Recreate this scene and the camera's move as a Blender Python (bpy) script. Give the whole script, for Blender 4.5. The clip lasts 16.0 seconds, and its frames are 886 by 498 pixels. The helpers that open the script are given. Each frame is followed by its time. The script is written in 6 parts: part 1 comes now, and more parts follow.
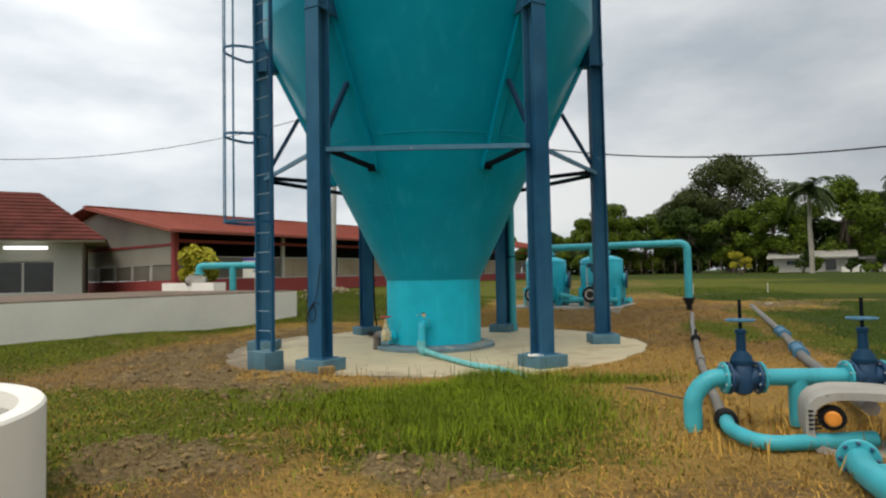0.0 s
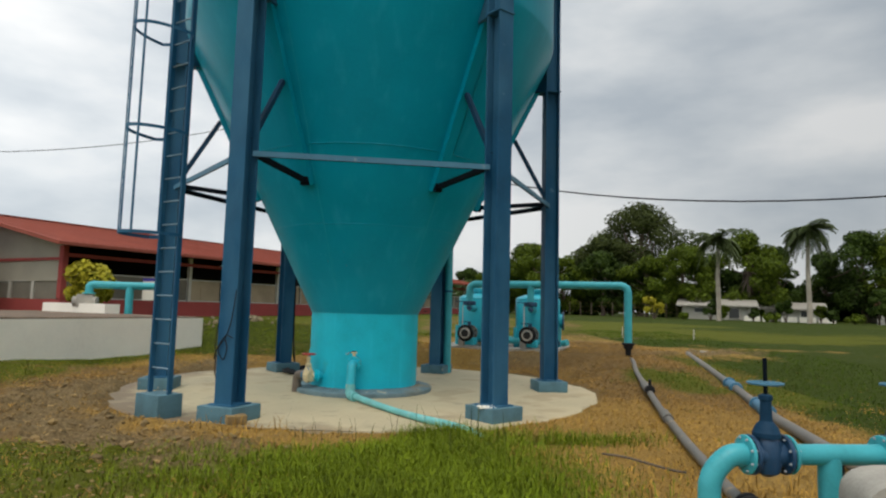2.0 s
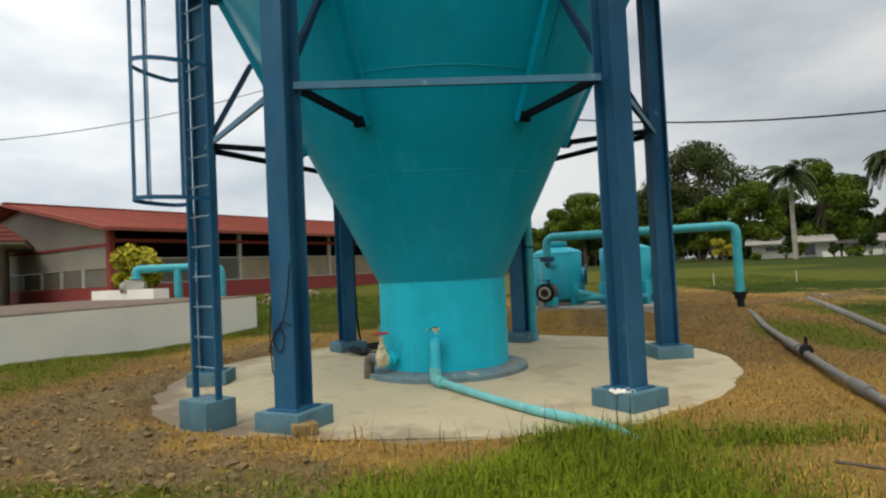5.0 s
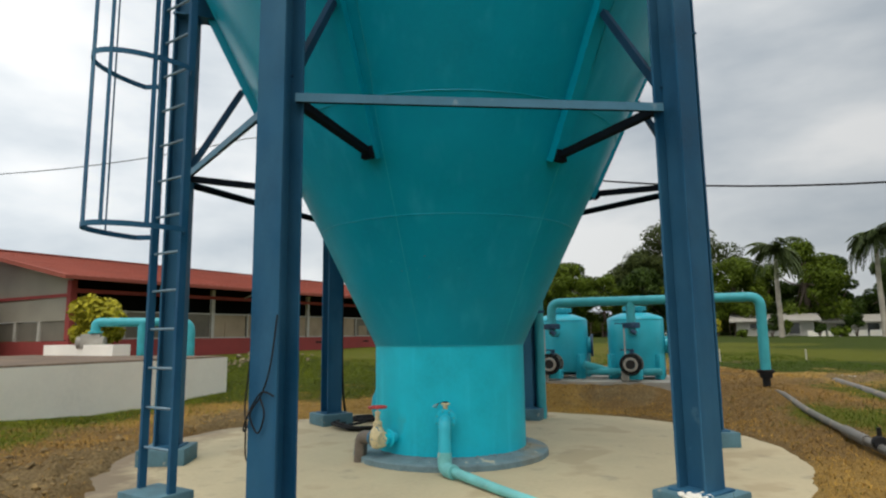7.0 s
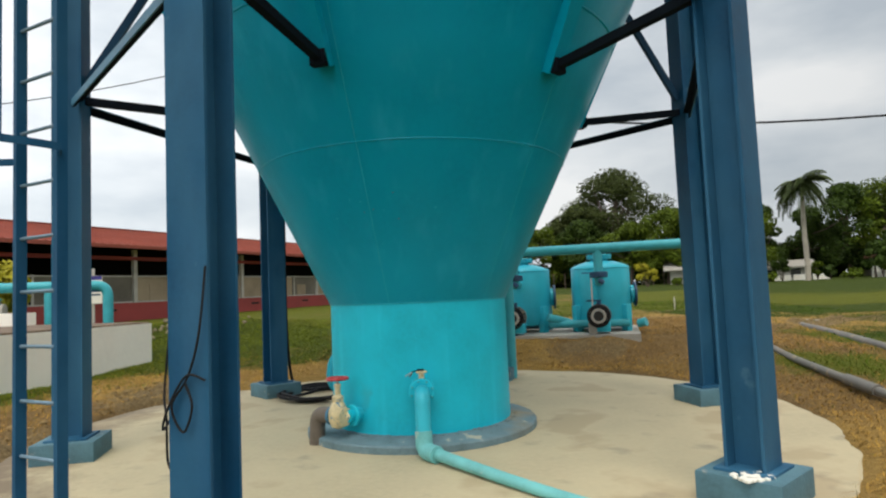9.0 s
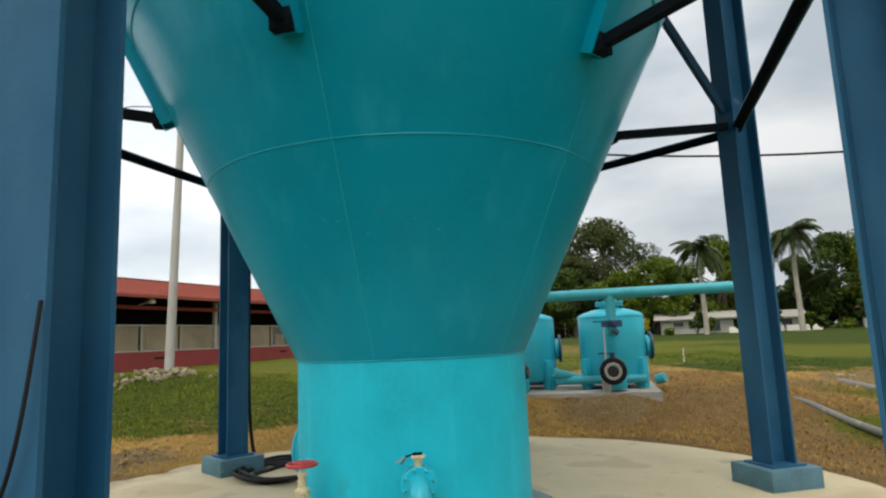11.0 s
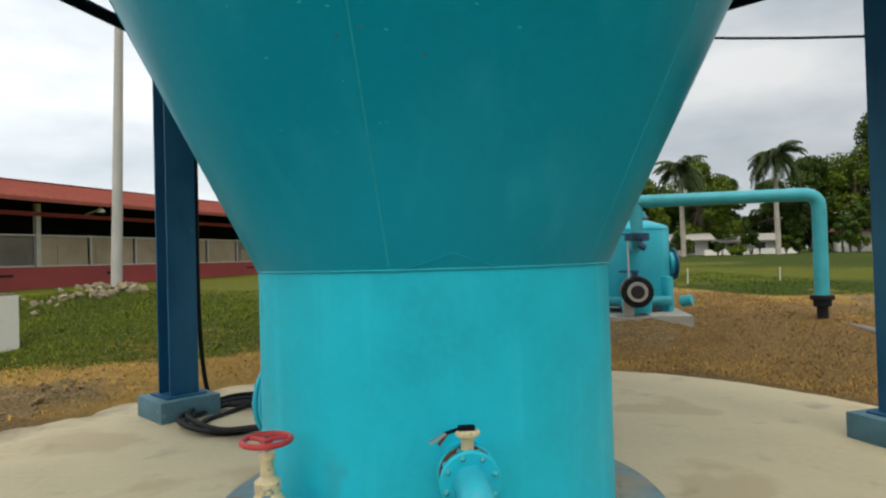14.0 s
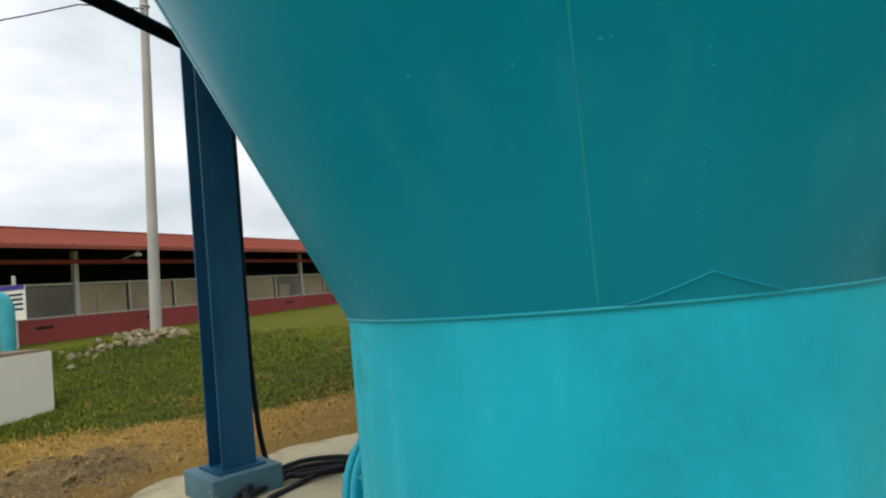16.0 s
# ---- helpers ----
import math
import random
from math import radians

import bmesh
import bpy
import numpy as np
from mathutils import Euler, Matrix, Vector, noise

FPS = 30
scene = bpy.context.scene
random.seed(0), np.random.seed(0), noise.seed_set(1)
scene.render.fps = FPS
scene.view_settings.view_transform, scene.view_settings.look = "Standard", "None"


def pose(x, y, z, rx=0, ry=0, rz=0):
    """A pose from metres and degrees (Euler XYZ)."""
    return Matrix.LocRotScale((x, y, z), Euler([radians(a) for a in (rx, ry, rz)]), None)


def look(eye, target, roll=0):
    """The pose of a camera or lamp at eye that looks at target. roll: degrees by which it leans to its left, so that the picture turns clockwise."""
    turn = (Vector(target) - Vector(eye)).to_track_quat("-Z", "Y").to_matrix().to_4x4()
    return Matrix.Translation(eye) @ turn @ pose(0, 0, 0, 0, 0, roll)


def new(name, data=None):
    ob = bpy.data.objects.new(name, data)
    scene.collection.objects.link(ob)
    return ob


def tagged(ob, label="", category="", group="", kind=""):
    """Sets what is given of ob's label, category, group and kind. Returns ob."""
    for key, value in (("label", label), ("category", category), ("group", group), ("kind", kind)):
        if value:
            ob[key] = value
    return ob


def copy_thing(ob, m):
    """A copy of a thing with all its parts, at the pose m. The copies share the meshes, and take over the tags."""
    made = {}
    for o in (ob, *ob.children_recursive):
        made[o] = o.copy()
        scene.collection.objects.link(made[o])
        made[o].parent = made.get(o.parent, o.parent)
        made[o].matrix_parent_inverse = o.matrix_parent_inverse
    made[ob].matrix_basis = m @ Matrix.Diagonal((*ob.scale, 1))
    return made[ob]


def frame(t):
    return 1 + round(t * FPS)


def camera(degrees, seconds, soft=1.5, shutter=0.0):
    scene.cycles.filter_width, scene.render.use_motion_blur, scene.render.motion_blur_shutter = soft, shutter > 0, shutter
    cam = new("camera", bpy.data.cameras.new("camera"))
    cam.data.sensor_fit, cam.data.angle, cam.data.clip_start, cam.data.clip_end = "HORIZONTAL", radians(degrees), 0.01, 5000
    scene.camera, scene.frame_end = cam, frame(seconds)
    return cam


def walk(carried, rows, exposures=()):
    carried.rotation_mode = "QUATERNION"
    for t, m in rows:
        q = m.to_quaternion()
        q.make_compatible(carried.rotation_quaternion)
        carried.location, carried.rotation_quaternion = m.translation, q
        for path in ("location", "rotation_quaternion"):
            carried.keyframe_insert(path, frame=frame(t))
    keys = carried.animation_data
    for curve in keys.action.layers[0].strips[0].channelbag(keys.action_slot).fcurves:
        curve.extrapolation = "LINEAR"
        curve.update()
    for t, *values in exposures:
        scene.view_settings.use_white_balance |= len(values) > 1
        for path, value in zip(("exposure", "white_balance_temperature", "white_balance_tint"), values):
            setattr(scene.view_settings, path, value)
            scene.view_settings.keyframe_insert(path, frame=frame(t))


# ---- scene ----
cam = camera(71.34, 16.0, soft=2.2)
PATH = [
    (0, pose(1.576, -12.821, 1.462, 92.43, 1.14, 6.10)),
    (0.5, pose(1.421, -12.524, 1.466, 92.95, -1.61, 5.26)),
    (1, pose(1.251, -12.192, 1.468, 90.95, -1.62, 2.09)),
    (1.5, pose(1.130, -11.875, 1.478, 90.00, 0.40, -0.04)),
    (2, pose(1.074, -11.520, 1.499, 95.48, -1.45, -1.77)),
    (2.5, pose(0.969, -11.181, 1.517, 93.20, -0.39, 3.59)),
    (3, pose(0.841, -10.890, 1.535, 92.03, 2.73, -0.68)),
    (3.5, pose(0.758, -10.564, 1.537, 92.01, 2.91, 0.23)),
    (4, pose(0.678, -10.195, 1.545, 90.81, 2.83, 3.86)),
    (6.5, pose(0.107, -8.646, 1.498, 96.60, 1.99, -0.16)),
    (7, pose(-0.019, -8.285, 1.493, 97.98, 0.72, 0.45)),
    (7.5, pose(-0.174, -7.962, 1.489, 97.04, 0.69, 2.59)),
    (8, pose(-0.280, -7.655, 1.485, 92.42, 2.98, -3.99)),
    (8.5, pose(-0.320, -7.309, 1.487, 93.70, 2.84, -3.93)),
    (9, pose(-0.367, -6.960, 1.483, 93.79, 2.43, -5.34)),
    (9.5, pose(-0.369, -6.583, 1.497, 95.46, 4.38, -9.60)),
    (10, pose(-0.327, -6.170, 1.506, 98.41, 2.33, -6.58)),
    (12.5, pose(-0.497, -4.543, 1.485, 97.09, 2.83, -10.31)),
    (13, pose(-0.512, -4.213, 1.469, 92.33, 3.79, -14.48)),
    (13.5, pose(-0.501, -3.841, 1.453, 93.59, 2.34, -10.12)),
    (14, pose(-0.546, -3.518, 1.417, 90.86, 1.59, -9.68)),
    (14.5, pose(-0.622, -3.237, 1.408, 86.20, 3.91, -8.42)),
    (15, pose(-0.638, -2.907, 1.411, 84.75, 3.72, -11.42)),
    (15.5, pose(-0.729, -2.630, 1.433, 92.51, 4.06, -6.28)),
    (16, pose(-0.877, -2.371, 1.469, 93.18, 5.24, -6.64)),
]
walk(cam, PATH, exposures=[(0.0, -0.14), (0.5, -0.2), (4.0, -0.16), (6.5, -0.1), (7.5, -0.16), (8.5, 0.03), (9.5, 0.16), (10.0, 0.22), (12.5, 0.17), (13.0, 0.24), (14.0, 0.12), (14.5, 0.12), (15.0, 0.38), (15.5, 0.08), (16.0, 0.06)])

# ---------------------------------------------------------------- sky and sun
world = bpy.data.worlds.new("overcast_sky")
scene.world = world
world.use_nodes = True
wn, wl = world.node_tree.nodes, world.node_tree.links
sky = wn.new("ShaderNodeTexSky")
sky.sky_type = "NISHITA"
sky.sun_disc = False
sky.sun_elevation, sky.sun_rotation = radians(64), radians(189)
sky.dust_density, sky.air_density = 3.0, 1.0
coord = wn.new("ShaderNodeTexCoord")
squash = wn.new("ShaderNodeMapping")
squash.inputs["Scale"].default_value = (1.0, 1.0, 2.6)
squash.inputs["Location"].default_value = (3.1, 1.7, 0.4)
wl.new(coord.outputs["Generated"], squash.inputs["Vector"])
cloud = wn.new("ShaderNodeTexNoise")
cloud.inputs["Scale"].default_value, cloud.inputs["Detail"].default_value, cloud.inputs["Roughness"].default_value = 2.4, 6.0, 0.5
wl.new(squash.outputs[0], cloud.inputs["Vector"])
tone = wn.new("ShaderNodeValToRGB")
tone.color_ramp.elements[0].position, tone.color_ramp.elements[0].color = 0.36, (0.60, 0.665, 0.72, 1)
tone.color_ramp.elements[1].position, tone.color_ramp.elements[1].color = 0.62, (1.06, 1.07, 1.06, 1)
mid = tone.color_ramp.elements.new(0.5)
mid.color = (0.83, 0.875, 0.90, 1)
wl.new(cloud.outputs["Fac"], tone.inputs[0])
clear = wn.new("ShaderNodeVectorMath")
clear.operation = "SCALE"
clear.inputs["Scale"].default_value = 0.12
wl.new(sky.outputs[0], clear.inputs[0])
over = wn.new("ShaderNodeMix")
over.data_type = "RGBA"
over.inputs[0].default_value = 0.9
wl.new(clear.outputs[0], over.inputs[6])
wl.new(tone.outputs[0], over.inputs[7])
lean = wn.new("ShaderNodeVectorMath")
lean.operation = "DOT_PRODUCT"
lean.inputs[1].default_value = (-0.8, -0.1, 0.55)
wl.new(coord.outputs["Generated"], lean.inputs[0])
glow = wn.new("ShaderNodeMapRange")
glow.inputs["From Min"].default_value, glow.inputs["From Max"].default_value = -0.8, 0.9
glow.inputs["To Min"].default_value, glow.inputs["To Max"].default_value = 0.58, 1.34
wl.new(lean.outputs["Value"], glow.inputs["Value"])
graded = wn.new("ShaderNodeVectorMath")
graded.operation = "SCALE"
wl.new(over.outputs[2], graded.inputs[0])
wl.new(glow.outputs["Result"], graded.inputs["Scale"])
wl.new(graded.outputs[0], wn["Background"].inputs[0])
wn["Background"].inputs[1].default_value = 1.0

sun = new("sun", bpy.data.lights.new("sun", "SUN"))
sun.data.energy = 1.9
sun.data.angle = radians(36)
sun.data.color = (1.0, 0.93, 0.82)
sun.matrix_world = look((-2, -12, 25), (0, 0, 0))


# ---------------------------------------------------------------- materials
def surface(name, colour, rough=0.6, metal=0.0, vary=0.25, scale=3.0, fine=40.0, bump=0.15, spots=None, spot_at=0.68, spot_scale=6.0, streak=0.0, gloss=0.5, island=0.0, smudge=None, smudge_at=0.60, smudge_scale=2.3):
    """A coloured surface with broad and fine variation, fine relief, and if wanted spots of another colour and streaks that run down."""
    m = bpy.data.materials.new(name)
    m.use_nodes = True
    n, l = m.node_tree.nodes, m.node_tree.links
    bsdf = n["Principled BSDF"]
    geo = n.new("ShaderNodeNewGeometry")

    def noise_at(s, detail, stretch=(1, 1, 1)):
        mp = n.new("ShaderNodeMapping")
        mp.inputs["Scale"].default_value = stretch
        l.new(geo.outputs["Position"], mp.inputs["Vector"])
        t = n.new("ShaderNodeTexNoise")
        t.inputs["Scale"].default_value, t.inputs["Detail"].default_value = s, detail
        l.new(mp.outputs[0], t.inputs["Vector"])
        return t.outputs["Fac"]

    def mix(fac, a, b, how="MIX"):
        x = n.new("ShaderNodeMix")
        x.data_type, x.blend_type = "RGBA", how
        for i, v in ((0, fac), (6, a), (7, b)):
            if isinstance(v, (int, float)):
                x.inputs[i].default_value = v
            elif isinstance(v, tuple):
                x.inputs[i].default_value = (*v, 1)
            else:
                l.new(v, x.inputs[i])
        return x.outputs[2]

    def ramp(fac, a, b):
        r = n.new("ShaderNodeMapRange")
        r.inputs["From Min"].default_value, r.inputs["From Max"].default_value = a, b
        l.new(fac, r.inputs["Value"])
        return r.outputs["Result"]

    lo = tuple(c * (1 - vary) for c in colour)
    hi = tuple(min(c * (1 + vary), 0.95) for c in colour)
    broad = noise_at(scale, 4.0)
    grain = noise_at(fine, 3.0)
    c = mix(ramp(broad, 0.3, 0.7), lo, hi)
    c = mix(ramp(grain, 0.3, 0.75), c, mix(0.5, c, hi))
    if streak:
        c = mix(ramp(noise_at(5.0, 3.0, (1, 1, 0.09)), 0.55, 0.85), c, mix(streak, c, tuple(min(0.9, v * 1.5 + 0.05) for v in colour)))
    if spots:
        c = mix(ramp(noise_at(spot_scale, 6.0), spot_at, spot_at + 0.06), c, spots)
    if smudge:
        c = mix(ramp(noise_at(smudge_scale, 5.0, (1, 1, 0.5)), smudge_at, smudge_at + 0.26), c, smudge)
    if island:
        info = n.new("ShaderNodeNewGeometry")
        c = mix(info.outputs["Random Per Island"], mix(1.0, c, (1 - island, 1 - island, 1 - island), "MULTIPLY"), mix(1.0, c, (1 + island, 1 + island * 0.8, 1.0), "MULTIPLY"))
    l.new(c, bsdf.inputs["Base Color"])
    bsdf.inputs["Metallic"].default_value = metal
    bsdf.inputs["Specular IOR Level"].default_value = gloss
    rr = n.new("ShaderNodeMapRange")
    rr.inputs["To Min"].default_value, rr.inputs["To Max"].default_value = max(0.05, rough - 0.12), min(1.0, rough + 0.12)
    l.new(broad, rr.inputs["Value"])
    l.new(rr.outputs["Result"], bsdf.inputs["Roughness"])
    if bump:
        b = n.new("ShaderNodeBump")
        b.inputs["Strength"].default_value, b.inputs["Distance"].default_value = bump, 0.02
        l.new(grain, b.inputs["Height"])
        l.new(b.outputs[0], bsdf.inputs["Normal"])
    return m


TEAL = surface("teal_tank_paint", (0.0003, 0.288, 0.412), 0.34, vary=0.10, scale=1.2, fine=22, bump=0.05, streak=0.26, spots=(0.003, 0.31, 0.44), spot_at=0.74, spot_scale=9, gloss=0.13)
SEAM = surface("pale_teal_weld", (0.012, 0.355, 0.45), 0.5, vary=0.15, scale=6, fine=40, bump=0.1, gloss=0.25)
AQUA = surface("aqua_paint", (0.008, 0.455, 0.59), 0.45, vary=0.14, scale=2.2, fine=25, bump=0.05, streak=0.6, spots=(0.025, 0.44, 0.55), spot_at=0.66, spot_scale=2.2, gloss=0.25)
PIPE = surface("aqua_pipe_paint", (0.055, 0.375, 0.43), 0.4, vary=0.16, scale=4, fine=40, bump=0.06, spots=(0.25, 0.42, 0.42), spot_at=0.72, gloss=0.3)
BLEACHED = surface("bleached_aqua_plastic", (0.16, 0.46, 0.46), 0.5, vary=0.2, scale=4, fine=40, bump=0.06, spots=(0.36, 0.52, 0.48), spot_at=0.6, gloss=0.3)
FILTER = surface("filter_paint", (0.030, 0.42, 0.53), 0.38, vary=0.12, scale=2.2, fine=30, bump=0.05, streak=0.2, gloss=0.3)
STRUT = surface("dark_blue_and_strut_shade", (0.010, 0.042, 0.085), 0.6, vary=0.2, scale=3, fine=30, bump=0.06, gloss=0.12)
BLUE = surface("blue_leg_paint", (0.010, 0.072, 0.150), 0.55, vary=0.22, scale=2.0, fine=30, bump=0.06, streak=0.3, spots=(0.08, 0.17, 0.24), spot_at=0.70, spot_scale=5, gloss=0.16, smudge=(0.050, 0.155, 0.25), smudge_at=0.42, smudge_scale=0.8)
SKYLIT_FADED = surface("skylit_and_faded_blue", (0.055, 0.165, 0.25), 0.5, vary=0.2, scale=3, fine=30, bump=0.06, spots=(0.16, 0.26, 0.32), spot_at=0.62, gloss=0.3)
RUNG = surface("worn_rung_paint", (0.14, 0.225, 0.29), 0.45, vary=0.25, scale=9, fine=40, bump=0.06, gloss=0.4)
FOOTING = surface("dirty_grey_footing_paint", (0.13, 0.205, 0.23), 0.75, vary=0.3, scale=5, fine=30, bump=0.35, spots=(0.46, 0.43, 0.33), spot_at=0.61, spot_scale=5.0, smudge=(0.34, 0.24, 0.11), smudge_at=0.56, smudge_scale=1.4)
PLINTH = surface("blue_grey_plinth_paint", (0.075, 0.165, 0.205), 0.7, vary=0.25, scale=5, fine=35, bump=0.3, spots=(0.28, 0.30, 0.28), spot_at=0.68)
NAVY = surface("dark_blue_valve_paint", (0.012, 0.05, 0.11), 0.4, vary=0.3, scale=6, fine=40, bump=0.1)
CONCRETE = surface("pad_concrete", (0.49, 0.415, 0.265), 0.85, vary=0.14, scale=0.9, fine=18, bump=0.12, spots=(0.44, 0.355, 0.22), spot_at=0.55, spot_scale=0.9, smudge=(0.22, 0.185, 0.14))
GREYCON = surface("grey_concrete", (0.33, 0.31, 0.27), 0.85, vary=0.2, scale=3, fine=30, bump=0.3, spots=(0.2, 0.18, 0.15), spot_at=0.64)
WHITEWALL = surface("white_wall_paint", (0.86, 0.82, 0.73), 0.8, vary=0.07, scale=0.9, fine=12, bump=0.12, streak=0.1, spots=(0.60, 0.55, 0.46), spot_at=0.70, spot_scale=2)
STAINED = surface("stained_roof_concrete", (0.14, 0.098, 0.066), 0.9, vary=0.5, scale=2.5, fine=20, bump=0.3)
REDROOF = surface("red_metal_roof", (0.285, 0.084, 0.060), 0.8, vary=0.16, scale=0.5, fine=8, bump=0.05, streak=0.15, gloss=0.12)
BROWNROOF = surface("faded_brown_roof_tile", (0.105, 0.05, 0.034), 0.9, vary=0.35, scale=1.2, fine=9, bump=0.3, gloss=0.12)
# Near-black for struts and blackened parts; on the beams' inside it paints shade.
BLACK_AND_SHADE = surface("black_paint_and_shade", (0.005, 0.008, 0.012), 0.8, vary=0.3, scale=6, fine=40, bump=0.1, gloss=0.05)
TILEROOF = surface("dark_red_roof_tile", (0.10, 0.030, 0.024), 0.9, vary=0.45, scale=1.2, fine=9, bump=0.4, gloss=0.12)
REDWALL = surface("red_wall_paint", (0.33, 0.055, 0.05), 0.75, vary=0.18, scale=1.0, fine=14, bump=0.15)
HOUSEW = surface("off_white_house_paint", (0.42, 0.40, 0.35), 0.85, vary=0.08, scale=0.9, fine=12, bump=0.1)
BEIGE = surface("beige_wall", (0.37, 0.335, 0.27), 0.8, vary=0.12, scale=0.7, fine=15, bump=0.12)
SCREEN = surface("dusty_mesh_screen", (0.17, 0.15, 0.12), 0.8, vary=0.35, scale=0.8, fine=25, bump=0.1)
BOARD = surface("sun_bleached_board", (0.36, 0.28, 0.19), 0.8, vary=0.25, scale=0.9, fine=20, bump=0.1)
FRAMEW = surface("pale_window_frame", (0.5, 0.47, 0.42), 0.6, vary=0.12, scale=3, fine=30, bump=0.05)
# Near-black that paints the shade inside openings.
DARK = surface("painted_inner_shade", (0.018, 0.016, 0.015), 0.9, vary=0.3, scale=1, fine=10, bump=0)
GLASSD = surface("dark_window_glass", (0.02, 0.022, 0.022), 0.12, vary=0.3, scale=2, fine=10, bump=0, gloss=0.7)
CREAM = surface("cream_valve_paint", (0.62, 0.52, 0.30), 0.5, vary=0.25, scale=14, fine=60, bump=0.2, spots=(0.10, 0.22, 0.30), spot_at=0.60, spot_scale=22)
RED = surface("red_handwheel_paint", (0.42, 0.03, 0.03), 0.4, vary=0.2, scale=20, fine=60, bump=0.1)
RUST = surface("rusty_steel", (0.13, 0.055, 0.03), 0.75, metal=0.3, vary=0.4, scale=20, fine=80, bump=0.3)
STEEL = surface("galvanised_steel", (0.42, 0.44, 0.45), 0.4, metal=0.8, vary=0.15, scale=8, fine=60, bump=0.05)
BLACK = surface("black_rubber", (0.012, 0.012, 0.013), 0.6, vary=0.3, scale=9, fine=50, bump=0.1, gloss=0.2)
GREYPIPE = surface("grey_plastic_pipe", (0.15, 0.14, 0.125), 0.55, vary=0.25, scale=3, fine=25, bump=0.1, spots=(0.30, 0.24, 0.16), spot_at=0.6)
ELBOW = surface("grey_brown_plastic", (0.15, 0.125, 0.10), 0.6, vary=0.25, scale=6, fine=30, bump=0.1, spots=(0.25, 0.21, 0.16), spot_at=0.62, gloss=0.3)
DULLBLUE = surface("dull_blue_coupling", (0.05, 0.16, 0.26), 0.5, vary=0.25, scale=6, fine=30, bump=0.1)
ORANGE = surface("orange_cap_plastic", (0.75, 0.27, 0.03), 0.45, vary=0.15, scale=12, fine=50, bump=0.05)
POLEC = surface("pole_concrete", (0.42, 0.40, 0.36), 0.85, vary=0.12, scale=2, fine=30, bump=0.2)
STONE = surface("pale_rubble", (0.20, 0.17, 0.115), 0.9, vary=0.3, scale=5, fine=25, bump=0.5, island=0.3)
CLOD = surface("dry_clod", (0.23, 0.162, 0.078), 0.95, vary=0.35, scale=5, fine=25, bump=0.6, island=0.35)
BARK = surface("bark", (0.10, 0.075, 0.055), 0.9, vary=0.35, scale=3, fine=15, bump=0.5)
PALMBARK = surface("pale_palm_bark", (0.36, 0.32, 0.26), 0.85, vary=0.2, scale=2, fine=12, bump=0.3)
LEAF_DARK = surface("dark_foliage", (0.034, 0.060, 0.012), 0.55, vary=0.35, scale=0.25, fine=4, bump=0, gloss=0.08, island=0.45)
LEAF_MID = surface("green_foliage", (0.072, 0.108, 0.012), 0.55, vary=0.35, scale=0.3, fine=4, bump=0, gloss=0.08, island=0.45)
LEAF_OLIVE = surface("olive_foliage", (0.052, 0.070, 0.024), 0.6, vary=0.3, scale=0.3, fine=4, bump=0, gloss=0.08, island=0.45)
LEAF_YELLOW = surface("yellow_foliage", (0.32, 0.30, 0.03), 0.55, vary=0.3, scale=1.5, fine=8, bump=0, gloss=0.08, island=0.35)
FROND = surface("palm_frond", (0.085, 0.115, 0.052), 0.5, vary=0.3, scale=0.8, fine=5, bump=0, gloss=0.08, island=0.35)
BLADE_MID = surface("muted_green_grass_blade", (0.124, 0.155, 0.013), 0.55, vary=0.35, scale=0.7, fine=6, bump=0, gloss=0.08, island=0.45)
BLADE_DEEP = surface("deep_green_grass_blade", (0.055, 0.100, 0.008), 0.6, vary=0.3, scale=0.8, fine=6, bump=0, gloss=0.05, island=0.4)
BLADE = surface("green_grass_blade", (0.135, 0.19, 0.012), 0.55, vary=0.3, scale=0.8, fine=6, bump=0, gloss=0.08, island=0.4)
STRAW_BROWN = surface("brown_trodden_straw", (0.28, 0.170, 0.052), 0.7, vary=0.4, scale=1.2, fine=8, bump=0, gloss=0.08, island=0.5)
STRAW = surface("dry_straw", (0.36, 0.222, 0.062), 0.7, vary=0.4, scale=1.2, fine=8, bump=0, gloss=0.08, island=0.5)
LAMPGLOW = bpy.data.materials.new("lit_tube")
LAMPGLOW.use_nodes = True
LAMPGLOW.node_tree.nodes["Principled BSDF"].inputs["Emission Color"].default_value = (1, 1, 0.95, 1)
LAMPGLOW.node_tree.nodes["Principled BSDF"].inputs["Emission Strength"].default_value = 2.0


